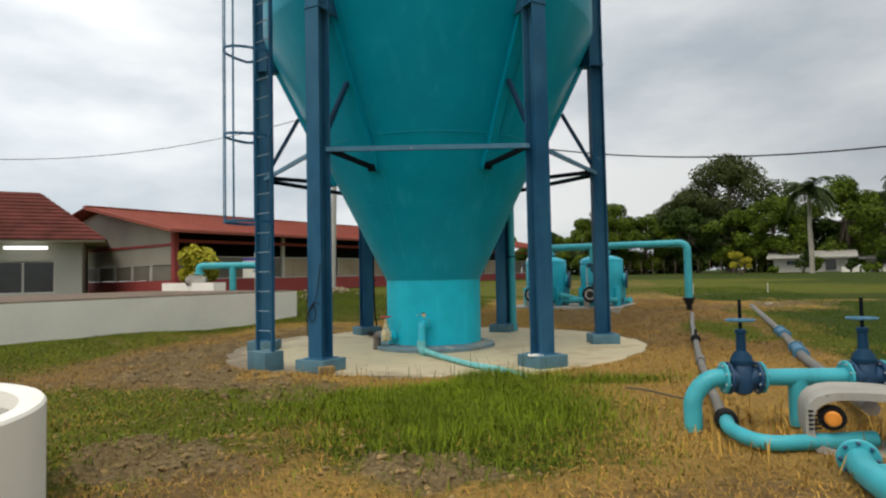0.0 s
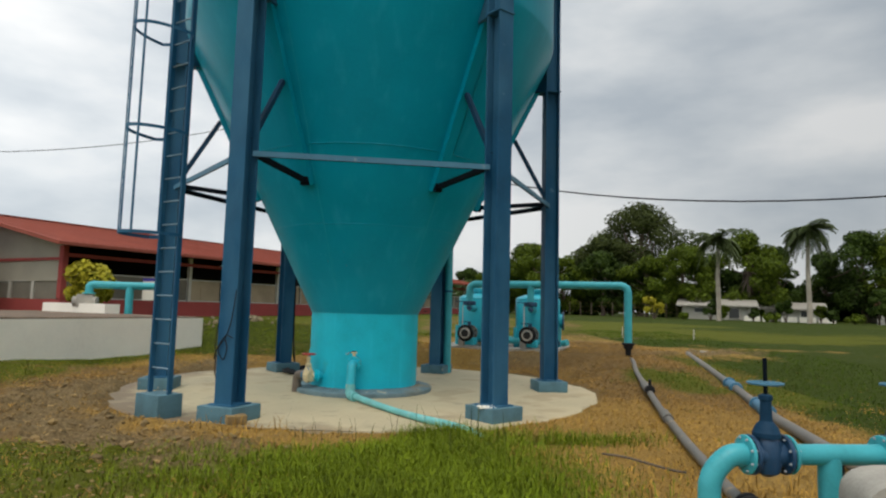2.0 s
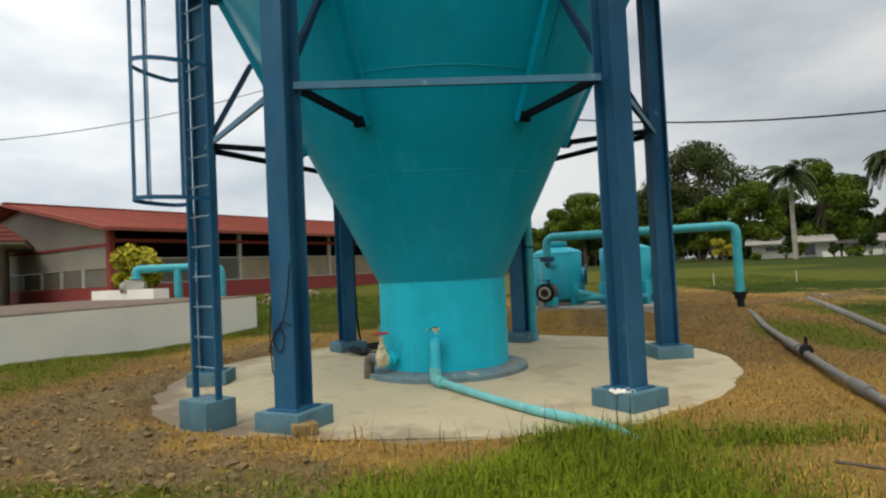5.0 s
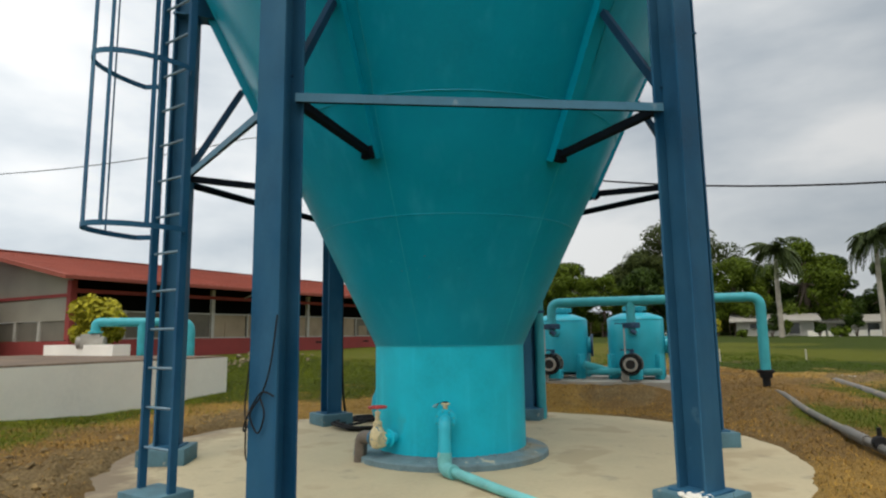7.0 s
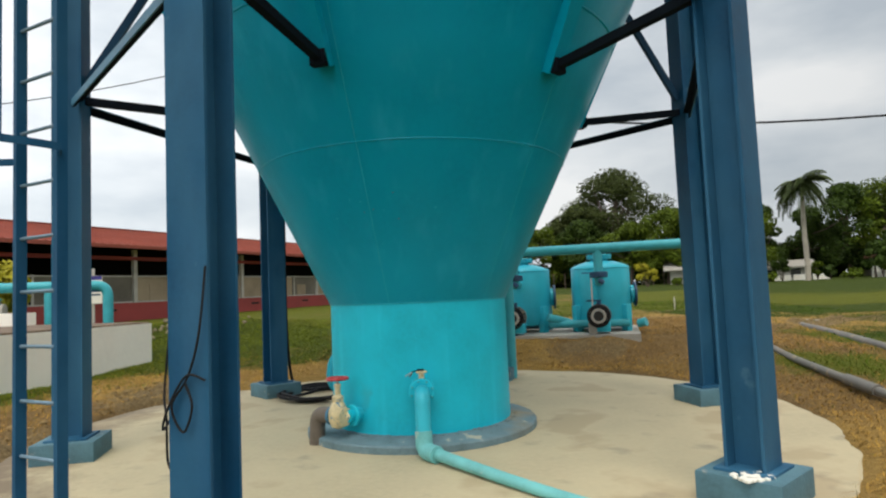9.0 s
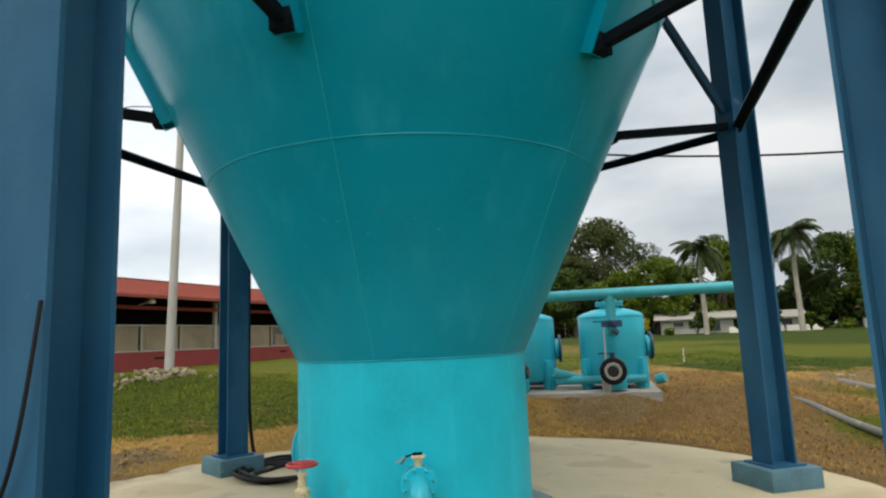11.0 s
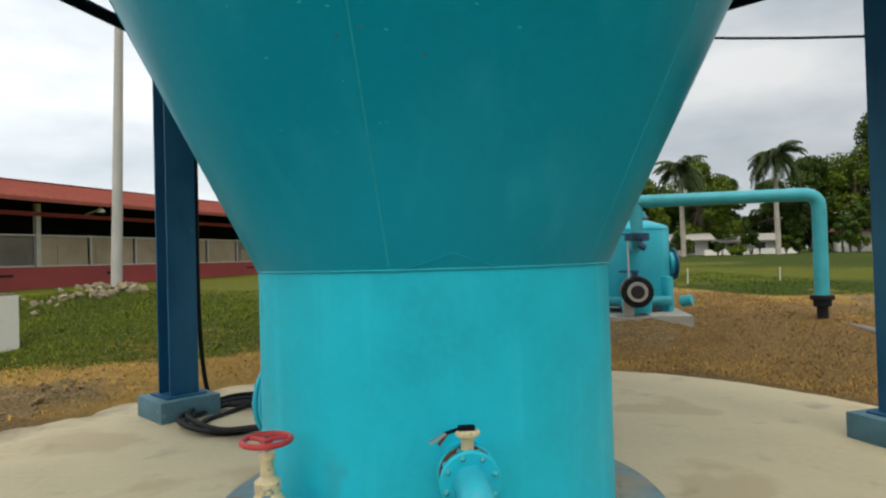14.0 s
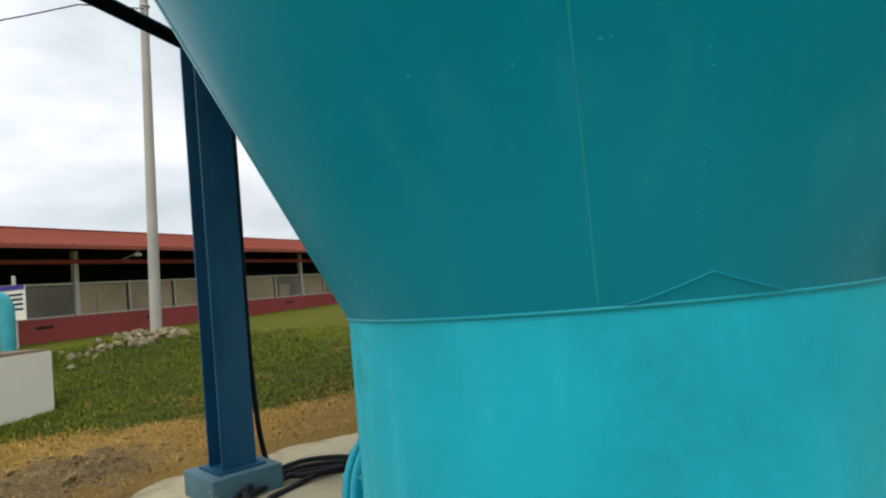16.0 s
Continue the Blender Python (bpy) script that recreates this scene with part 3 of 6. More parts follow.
# ---------------------------------------------------------------- the conical tank on its six legs
LEG_R, TURN = 3.50, radians(6.3)
LEG_C = Vector((0, -0.08, 0))
CYL_R, CYL_Z = 0.97, 1.371
CONE_R, CONE_Z = 3.38, 6.24
SLOPE = (CONE_R - CYL_R) / (CONE_Z - CYL_Z)
RING_Z = 3.6


def cone_radius(z):
    return CYL_R + (z - CYL_Z) * SLOPE


tank = thing("elevated_tank", (0, 0, 0), "teal steel cone-bottomed water tank on six blue legs", "water tank")
bm = mesh()
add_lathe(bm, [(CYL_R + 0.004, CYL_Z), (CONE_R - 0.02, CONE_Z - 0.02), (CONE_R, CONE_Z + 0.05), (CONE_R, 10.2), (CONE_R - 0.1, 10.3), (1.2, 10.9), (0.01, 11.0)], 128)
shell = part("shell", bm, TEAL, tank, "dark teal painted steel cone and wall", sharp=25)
bm = mesh()
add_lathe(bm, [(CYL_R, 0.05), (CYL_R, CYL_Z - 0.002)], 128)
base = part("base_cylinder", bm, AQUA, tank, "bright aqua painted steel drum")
bm = mesh()
add_lathe(bm, [(CYL_R + 0.003, CYL_Z - 0.007), (CYL_R + 0.010, CYL_Z), (CYL_R + 0.005, CYL_Z + 0.008)], 128)
part("weld_bead", bm, SEAM, base, "pale teal weld line")
bm = mesh()
add_lathe(bm, [(CYL_R + 0.002, 0.11), (1.235, 0.075), (1.25, 0.06), (1.25, -0.01)], 96)
foot = part("base_ring", bm, FOOTING, tank, "blue-grey foot ring with flaking grout")
rng = random.Random(4)
bm = mesh()
for k in range(90):
    a = rng.uniform(-2.6, 0.6)
    r = CYL_R + rng.uniform(0.0, 0.05)
    s = rng.uniform(0.012, 0.035)
    bmesh.ops.create_icosphere(bm, subdivisions=1, radius=s, matrix=Matrix.Translation((r * math.cos(a), r * math.sin(a), 0.105)) @ Matrix.Diagonal((1, 1, 0.5, 1)))
tagged(part("flaking_grout", bm, FOOTING, foot, "lumps of painted grout"), kind="stuff")


def cone_point(angle, z, out=0.0):
    r = cone_radius(z) + out
    return Vector((r * math.cos(angle), r * math.sin(angle), z - out * SLOPE))


# welds: the ring at mid height, the vertical seams, the scars and the patch
bm = mesh()
for z in (2.81,):
    r = cone_radius(z)
    add_lathe(bm, [(r - 0.002, z - 0.007), (r + 0.006, z), (r + 0.004, z + 0.007)], 128)
for z in (3.98,):
    r = cone_radius(z)
    add_lathe(bm, [(r - 0.002, z - 0.008), (r + 0.007, z), (r + 0.005, z + 0.008)], 128)
part("ring_weld", bm, TEAL, shell)
for deg in (-110, -50, 10, 70, 130, 190):
    bm = mesh()
    a = radians(deg)
    add_sweep(bm, [cone_point(a + (0.012 if i > 6 else 0), CYL_Z + 0.02 + i * (CONE_Z - CYL_Z - 0.05) / 12, 0.0) for i in range(13)], 0.0046, 6)
    part("seam_weld", bm, SEAM, shell)
for deg, z0, z1, width in ((-97, 1.5, 1.9, 0.02),):
    for i in range(26):
        bm = mesh()
        z = z0 + (z1 - z0) * i / 26 + rng.uniform(-0.01, 0.01)
        p = cone_point(radians(deg + rng.uniform(-0.3, 0.3)), z, 0.0)
        bmesh.ops.create_icosphere(bm, subdivisions=1, radius=rng.uniform(0.003, 0.0055), matrix=Matrix.Translation(p))
        part("weld_bump", bm, TEAL, shell)
bm = mesh()
left_, peak, right_ = radians(-106), radians(-94.5), radians(-83)
path = [cone_point(left_ + (peak - left_) * i / 8, CYL_Z + 0.008 + 0.062 * (i / 8) ** 1.2, 0.004) for i in range(9)]
path += [cone_point(peak + (right_ - peak) * i / 8, CYL_Z + 0.07 - 0.062 * (i / 8) ** 0.9, 0.004) for i in range(1, 9)]
add_sweep(bm, path, 0.0032, 6)
part("patch_weld", bm, TEAL, shell, "peaked weld line of a repair patch")
for k in range(16):
    bm = mesh()
    a, z = radians(rng.uniform(-130, -85)), rng.uniform(1.85, 2.4)
    p = cone_point(a, z, 0.0)
    m = axis(p, (math.cos(a), math.sin(a), -SLOPE)) @ Matrix.Diagonal((rng.uniform(0.005, 0.012), rng.uniform(0.003, 0.006), 0.003, 1))
    bmesh.ops.create_icosphere(bm, subdivisions=1, radius=1, matrix=m)
    part("paint_blister", bm, RUST if k % 4 == 0 else FILTER, shell)


def i_section(bm, cx, cy, a, z0, z1, flange=0.27, deep=0.27, thick=0.022):
    """An upright steel H section whose flanges face along the angle a."""
    o, t = Vector((math.cos(a), math.sin(a), 0)), Vector((-math.sin(a), math.cos(a), 0))
    c = Vector((cx, cy, 0))
    h, w, k = deep / 2, flange / 2, thick
    web = 0.012
    outline = [(h, -w), (h, w), (h - k, w), (h - k, web), (-h + k, web), (-h + k, w), (-h, w), (-h, -w), (-h + k, -w), (-h + k, -web), (h - k, -web), (h - k, -w)]
    pts = [c + o * p + t * q for p, q in outline]
    return add_prism(bm, [(p.x, p.y) for p in pts], z0, z1)


legs = []
for k in range(6):
    a = TURN + radians(60 * k)
    ca, sa = math.cos(a), math.sin(a)
    rad, tan = Vector((ca, sa, 0)), Vector((-sa, ca, 0))
    at = LEG_C + rad * LEG_R
    bm = mesh()
    i_section(bm, at.x, at.y, a, 0.19, 9.6)
    leg = part("leg", bm, BLUE, tank, "blue painted steel H-section leg")
    legs.append(leg)
    bm = mesh()
    add_box(bm, at + Vector((0, 0, 0.09)), (0.56, 0.56, 0.2), a, 0.012)
    part("pedestal", bm, PLINTH, tank, "blue-grey painted concrete pedestal")
    bm = mesh()
    add_box(bm, at + Vector((0, 0, 0.197)), (0.38, 0.38, 0.022), a, 0.004)
    foot_plate = part("foot_plate", bm, BLUE, leg)
    # stiffening channel that runs down the cone
    bm = mesh()
    z0, z1 = 3.40, CONE_Z - 0.1
    for off in (-0.075, 0.075):
        p, q = cone_point(a, z0, 0.035) + tan * off, cone_point(a, z1, 0.035) + tan * off
        add_bar(bm, p, q, 0.012, 0.085, up=(ca, sa, -SLOPE))
    p, q = cone_point(a, z0, 0.078), cone_point(a, z1, 0.078)
    add_bar(bm, p, q, 0.162, 0.012, up=(ca, sa, -SLOPE))
    rib = part("rib", bm, TEAL, tank, "teal steel channel welded down the cone")
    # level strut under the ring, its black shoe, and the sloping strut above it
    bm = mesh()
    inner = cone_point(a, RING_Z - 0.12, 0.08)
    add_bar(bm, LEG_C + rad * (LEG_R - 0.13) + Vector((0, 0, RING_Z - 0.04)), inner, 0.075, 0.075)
    part("level_strut", bm, BLACK_AND_SHADE, tank)
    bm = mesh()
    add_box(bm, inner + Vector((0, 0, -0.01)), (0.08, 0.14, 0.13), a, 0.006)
    part("strut_shoe", bm, BLACK_AND_SHADE, tank)
    # Sloping strut in darker blue than the legs: the tank's shade is painted in.
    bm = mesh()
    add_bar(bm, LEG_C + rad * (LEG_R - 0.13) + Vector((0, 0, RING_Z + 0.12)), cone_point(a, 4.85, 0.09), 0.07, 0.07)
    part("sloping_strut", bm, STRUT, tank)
    # gusset between leg and cone
    bm = mesh()
    zb = 5.78
    p0, p1 = LEG_C + rad * (LEG_R - 0.12), rad * (cone_radius(zb) - 0.02)
    tri_low = [p0 + Vector((0, 0, zb)), p1 + Vector((0, 0, zb))]
    tri_top = [p0 + Vector((0, 0, 7.4)), rad * (CONE_R - 0.02) + Vector((0, 0, 7.4)), rad * (CONE_R - 0.02) + Vector((0, 0, CONE_Z))]
    loop = [tri_low[0], tri_low[1], tri_top[2], tri_top[1], tri_top[0]]
    va = [bm.verts.new(p + tan * 0.12) for p in loop]
    vb = [bm.verts.new(p - tan * 0.12) for p in loop]
    for i in range(5):
        bm.faces.new((va[i], va[(i + 1) % 5], vb[(i + 1) % 5], vb[i]))
    bm.faces.new(va)
    bm.faces.new(vb[::-1])
    part("gusset", bm, BLUE, tank, "blue box gusset between leg and cone")
    bm = mesh()
    add_box(bm, at + Vector((0, 0, zb + 0.01)), (0.30, 0.30, 0.025), a)
    part("collar_plate", bm, BLUE, leg)
    # ring beam to the next leg: an angle section
    b = a + radians(60)
    nxt = LEG_C + Vector((math.cos(b), math.sin(b), 0)) * (LEG_R + 0.02)
    cur = LEG_C + rad * (LEG_R + 0.02)
    d = (nxt - cur).normalized()
    p, q = cur + d * 0.13 + Vector((0, 0, RING_Z - 0.09)), nxt - d * 0.13 + Vector((0, 0, RING_Z - 0.09))
    bm = mesh()
    add_bar(bm, p, q, 0.012, 0.075)
    inward = -((p + q) / 2)
    inward.z = 0
    inward.normalize()
    add_bar(bm, p + inward * 0.04 + Vector((0, 0, 0.032)), q + inward * 0.04 + Vector((0, 0, 0.032)), 0.075, 0.010)
    # Paler than the legs: sky light on the outer face is put into the colour.
    beam = part("ring_beam", bm, SKYLIT_FADED, tank, "steel angle tying two legs together, painted pale blue as if skylit")
    # Added near-black lining that paints the shade on the beam's inner side.
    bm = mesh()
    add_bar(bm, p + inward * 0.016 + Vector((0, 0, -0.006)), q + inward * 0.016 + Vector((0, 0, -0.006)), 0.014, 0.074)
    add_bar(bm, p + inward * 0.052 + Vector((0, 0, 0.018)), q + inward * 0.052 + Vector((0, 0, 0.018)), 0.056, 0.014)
    part("inner_shade_angle", bm, BLACK_AND_SHADE, beam, "added black angle painting the shade on the beam's inner side")

# spilt grout on one pedestal
bm = mesh()
a = TURN + radians(-60)
for k in range(26):
    p = LEG_C + Vector((LEG_R * math.cos(a), LEG_R * math.sin(a), 0)) + Vector((rng.uniform(-0.24, 0.0), rng.uniform(-0.26, -0.12), 0.195))
    bmesh.ops.create_icosphere(bm, subdivisions=1, radius=rng.uniform(0.012, 0.035), matrix=Matrix.Translation(p) @ Matrix.Diagonal((1, 1, 0.6, 1)))
single("cement_spill", bm, WHITEWALL, "dried whitish cement lumps on a blue pedestal", "cement")

# bolted hand hole on the drum
a = radians(147)
d = Vector((math.cos(a), math.sin(a), 0))
bm = mesh()
add_disc(bm, d * (CYL_R + 0.04) + Vector((0, 0, 0.56)), d, 0.21, 0.12, 40)
hatch = part("hatch_neck", bm, FILTER, tank, "round aqua bolted hatch on the drum")
for off in (0.09, 0.13):
    bm = mesh()
    add_disc(bm, d * (CYL_R + off) + Vector((0, 0, 0.56)), d, 0.27, 0.032, 40)
    part("hatch_flange", bm, FILTER, hatch)
tan = Vector((-d.y, d.x, 0))
for k in range(14):
    bm = mesh()
    e = 2 * math.pi * k / 14
    add_disc(bm, d * (CYL_R + 0.11) + Vector((0, 0, 0.56)) + tan * 0.24 * math.cos(e) + Vector((0, 0, 0.24 * math.sin(e))), d, 0.016, 0.12, 6)
    part("hatch_bolt", bm, PIPE, hatch)

# downpipe beside one of the far legs
a = TURN + radians(60)
dp = LEG_C + Vector((math.cos(a), math.sin(a), 0)) * (LEG_R + 0.02) + Vector((0.235, -0.02, 0))
downpipe = thing("downpipe", (dp.x, dp.y, 0), "aqua steel downpipe standing beside a blue leg", "pipe")
bm = mesh()
add_sweep(bm, [dp + Vector((0, 0, 0.0)), dp + Vector((0, 0, 9.4))], 0.088, 24)
part("tube", bm, PIPE, downpipe)
for z in (1.9, 4.7):
    bm = mesh()
    add_disc(bm, dp + Vector((0, 0, z)), (0, 0, 1), 0.1, 0.05, 24)
    part("clamp", bm, BLUE, downpipe)

# ---------------------------------------------------------------- caged ladder
L0, L1 = Vector((-2.53, -3.06, 0)), Vector((-2.19, -3.28, 0))
lr = (L1 - L0).normalized()
lo_ = Vector((lr.y, -lr.x, 0))
if lo_.dot(Vector((-0.58, -0.81, 0))) < 0:
    lo_ = -lo_
mid_l = (L0 + L1) / 2
ladder = thing("caged_ladder", (mid_l.x, mid_l.y, 0), "blue steel ladder with safety cage on a concrete plinth", "ladder")
bm = mesh()
add_box(bm, mid_l + Vector((0, 0, 0.145)), (0.48, 0.36, 0.31), math.atan2(lr.y, lr.x), 0.012)
part("plinth", bm, PLINTH, ladder, "blue-grey painted concrete block")
for p in (L0, L1):
    bm = mesh()
    add_bar(bm, p + Vector((0, 0, 0.3)), p + Vector((0, 0, 10.4)), 0.062, 0.035, up=lr)
    part("rail", bm, BLUE, ladder)
for k in range(31):
    bm = mesh()
    add_sweep(bm, [L0 + Vector((0, 0, 0.62 + 0.318 * k)), L1 + Vector((0, 0, 0.62 + 0.318 * k))], 0.011, 8)
    part("rung", bm, RUNG, ladder, "rung worn to pale grey-blue")
cage_w = 0.34


def hoop_point(e):
    half = (L1 - L0).length / 2
    u = Vector((lr.x, lr.y, 0)) * math.cos(e) * max(half, cage_w)
    return mid_l + u + lo_ * (0.08 + 0.62 * math.sin(e))


for k in range(6):
    z = 2.36 + 1.36 * k
    bm = mesh()
    pts = [L0] + [hoop_point(math.pi - math.pi * i / 20) for i in range(21)] + [L1]
    pts = [Vector((p.x, p.y, z)) for p in pts]
    add_strip(bm, pts, 0.008, 0.042)
    part("cage_hoop", bm, BLUE, ladder)
for e in (0.5, 1.15, 1.57, 2.0, 2.65):
    bm = mesh()
    p = hoop_point(e)
    add_bar(bm, Vector((p.x, p.y, 2.34)), Vector((p.x, p.y, 9.2)), 0.035, 0.007, up=(p - mid_l).normalized())
    part("cage_bar", bm, BLUE, ladder)

# ---------------------------------------------------------------- outlet with butterfly valve and its pipe over the pad
oa = radians(-93)
od = Vector((math.cos(oa), math.sin(oa), 0))
oz = 0.56
outlet = thing("outlet_pipe", tuple(od * 1.2), "aqua outlet pipe with butterfly valve crossing the pad", "pipe")
bm = mesh()
add_sweep(bm, [od * (CYL_R - 0.03) + Vector((0, 0, oz)), od * 1.09 + Vector((0, 0, oz - 0.01))], 0.095, 24)
part("stub", bm, AQUA, outlet)
for r, thick, rr, m in ((1.06, 0.03, 0.122, AQUA), (1.115, 0.045, 0.105, RUST), (1.17, 0.03, 0.122, AQUA)):
    bm = mesh()
    add_disc(bm, od * r + Vector((0, 0, oz - 0.01)), od, rr, thick, 32)
    part("flange" if m is AQUA else "valve_body", bm, m, outlet, "" if m is AQUA else "rusty butterfly valve wafer")
ot = Vector((-od.y, od.x, 0))
for r in (1.082, 1.148):
    bm = mesh()
    add_disc(bm, od * r + Vector((0, 0, oz - 0.01)), od, 0.114, 0.012, 32)
    part("gasket", bm, RUST, outlet, "rusted gasket edge")
for k in range(8):
    e = 2 * math.pi * k / 8 + 0.3
    bm = mesh()
    add_disc(bm, od * 1.115 + Vector((0, 0, oz - 0.01)) + ot * 0.1 * math.cos(e) + Vector((0, 0, 0.1 * math.sin(e))), od, 0.013, 0.17, 6)
    part("bolt", bm, PIPE, outlet)
bm = mesh()
add_sweep(bm, [od * 1.115 + Vector((0, 0, oz + 0.1)), od * 1.115 + Vector((0, 0, oz + 0.165))], 0.026, 12)
add_disc(bm, od * 1.115 + Vector((0, 0, oz + 0.165)), (0, 0, 1), 0.05, 0.022, 20)
stem = part("valve_neck", bm, CREAM, outlet, "chipped cream valve neck")
bm = mesh()
hb = od * 1.115 + Vector((0, 0, oz + 0.182))
add_bar(bm, hb + ot * 0.03, hb - ot * 0.035, 0.035, 0.02)
add_bar(bm, hb - ot * 0.03, hb - ot * 0.09 + Vector((0, 0, -0.016)), 0.016, 0.010)
lever = part("valve_lever", bm, BLACK_AND_SHADE, outlet, "blackened lever with flaking paint")
bm = mesh()
add_bar(bm, hb - ot * 0.085 + Vector((0, 0, -0.015)), hb - ot * 0.15 + Vector((0, 0, -0.05)), 0.018, 0.010)
part("lever_grip", bm, STEEL, lever, "bare steel lever end")
bm = mesh()
add_bar(bm, hb - ot * 0.08 + Vector((0, 0, -0.015)), hb - ot * 0.115 + Vector((0, 0, -0.06)), 0.014, 0.010)
part("lever_latch", bm, RUST, lever, "rusty latch")
bm = mesh()
drop = rounded([od * 1.18 + Vector((0, 0, oz - 0.01)), od * 1.33 + Vector((0, 0, oz - 0.02)), od * 1.40 + Vector((0, 0, 0.14))], 0.12, 8)
add_sweep(bm, drop, 0.069, 24)
part("drop_pipe", bm, FILTER, outlet, "aqua pipe dropping from the valve to the pad")
bm = mesh()
add_sweep(bm, rounded([od * 1.385 + Vector((0, 0, 0.24)), od * 1.41 + Vector((0, 0, 0.075)), (0.03, -1.57, 0.07)], 0.10, 8), 0.076, 24)
part("elbow", bm, BLEACHED, outlet, "paler aqua plastic elbow")
bm = mesh()
add_sweep(bm, spline([(0.01, -1.52, 0.072), (0.55, -2.4, 0.050), (1.03, -3.15, 0.050), (1.42, -3.64, 0.050), (1.7, -4.0, 0.02), (1.95, -4.3, -0.12)], 10), [0.052 - 0.008 * math.exp(-((i - 14) / 9) ** 2) for i in range(51)], 20)
part("ground_run", bm, BLEACHED, outlet, "sun-bleached aqua plastic pipe lying on the pad")

# ---------------------------------------------------------------- drain valve with the red wheel
va_ = radians(-133)
vd = Vector((math.cos(va_), math.sin(va_), 0))
vt = Vector((-vd.y, vd.x, 0))
drain = thing("drain_valve", tuple(vd * 1.2), "cream gate valve with red handwheel beside the tank drum", "valve")
vz = 0.30
bm = mesh()
add_sweep(bm, [vd * (CYL_R - 0.02) + Vector((0, 0, vz)), vd * 1.13 + Vector((0, 0, vz))], 0.06, 20)
part("stub", bm, AQUA, drain)
bm = mesh()
add_disc(bm, vd * 1.07 + Vector((0, 0, vz)), vd, 0.105, 0.03, 24)
part("flange", bm, AQUA, drain)
vc = vd * 1.16 - vt * 0.10
vc = Vector((vc.x, vc.y, vz))
side_ = -vt
bm = mesh()
add_sweep(bm, [vd * 1.08 + Vector((0, 0, vz)), vc + Vector((0, 0, 0))], 0.058, 18)
add_lathe(bm, [(0.02, -0.12), (0.065, -0.10), (0.095, -0.03), (0.095, 0.05), (0.07, 0.11), (0.05, 0.14), (0.055, 0.15), (0.055, 0.19), (0.03, 0.21), (0.026, 0.28), (0.035, 0.285), (0.035, 0.31), (0.012, 0.315)], 24, Matrix.Translation(vc))
part("body", bm, CREAM, drain, "chipped cream valve body")
for s in (-0.085, 0.085):
    bm = mesh()
    add_disc(bm, vc + side_ * s, side_, 0.092, 0.03, 24)
    part("body_flange", bm, CREAM if s < 0 else DULLBLUE, drain)
bm = mesh()
add_sweep(bm, [vc + Vector((0, 0, 0.30)), vc + Vector((0, 0, 0.375))], 0.011, 10)
part("stem", bm, STEEL, drain)
bm = mesh()
wheel_at = vc + Vector((0, 0, 0.362))
m = Matrix.Translation(wheel_at)
add_lathe(bm, [(0.102 + 0.013 * math.cos(e), 0.013 * math.sin(e)) for e in (2 * math.pi * i / 10 for i in range(10))], 36, m, close=True)
for k in range(3):
    e = 2 * math.pi * k / 3 + 0.4
    add_sweep(bm, [wheel_at, wheel_at + Vector((0.1 * math.cos(e), 0.1 * math.sin(e), 0))], 0.011, 8)
add_disc(bm, wheel_at, (0, 0, 1), 0.03, 0.026, 16)
part("handwheel", bm, RED, drain, "worn red handwheel")
bm = mesh()
add_sweep(bm, rounded([vc + side_ * 0.09, vc + side_ * 0.30, vc + side_ * 0.32 + Vector((0, 0, -vz + 0.0))], 0.17, 8), 0.078, 20)
part("elbow", bm, ELBOW, drain, "grey plastic elbow turned down")

# ---------------------------------------------------------------- black hose, leg cables and conduit
bm = mesh()
loops = []
for i in range(150):
    e = i * 2 * math.pi / 36
    r = 0.36 + 0.05 * math.sin(i * 0.37) + 0.0012 * i
    loops.append((-1.32 + 0.06 * math.sin(i * 0.11) + r * 1.2 * math.cos(e), 2.38 + 0.05 * math.cos(i * 0.17) + r * 1.35 * math.sin(e), 0.025 + 0.02 * (i // 36) + 0.012 * math.sin(i * 0.7)))
up_leg = [(-1.83, 2.92, 0.12), (-1.90, 2.98, 0.45), (-1.93, 2.99, 1.1), (-1.93, 2.99, 2.2), (-1.93, 2.99, 5.5)]
add_sweep(bm, spline(loops[::3] + [(-1.5, 2.75, 0.05), (-1.72, 2.86, 0.06)] + up_leg, 4), 0.022, 10)
single("hose_coil", bm, BLACK, "black rubber hose coiled on the pad and rising up a leg", "hose")
fo = Vector((math.cos(TURN - radians(120)), math.sin(TURN - radians(120)), 0))
fl = LEG_C + fo * LEG_R
ft = Vector((-fo.y, fo.x, 0))
for shift, pts in (
    (0, [(0.15, 0.16, 1.62), (0.17, 0.12, 1.25), (0.16, 0.02, 1.02), (0.17, -0.10, 0.86), (0.16, -0.02, 0.72), (0.17, 0.06, 0.86), (0.16, 0.0, 0.98)]),
    (1, [(0.155, 0.15, 1.0), (0.165, 0.03, 1.03), (0.17, -0.06, 0.95), (0.165, -0.16, 0.80), (0.12, -0.22, 0.72), (0.02, -0.25, 0.78)]),
    (2, [(0.02, -0.24, 1.5), (-0.02, -0.32, 1.2), (0.0, -0.34, 0.9), (0.06, -0.26, 0.76), (0.03, -0.28, 0.5), (0.0, -0.2, 0.46)]),
):
    bm = mesh()
    add_sweep(bm, spline([fl + fo * o + ft * t * 0.85 + Vector((0, 0, z + 0.05)) for o, t, z in pts], 8), 0.0068, 8)
    single("cable", bm, BLACK, "loose black cable looped round a blue leg", "cable", "cables on the leg")
bm = mesh()
add_sweep(bm, spline([(-2.6, -3.55, 0.02), (-1.4, -3.85, 0.0), (0.2, -3.92, -0.01), (1.6, -3.95, -0.02), (2.6, -3.9, -0.02)], 10), 0.014, 8)
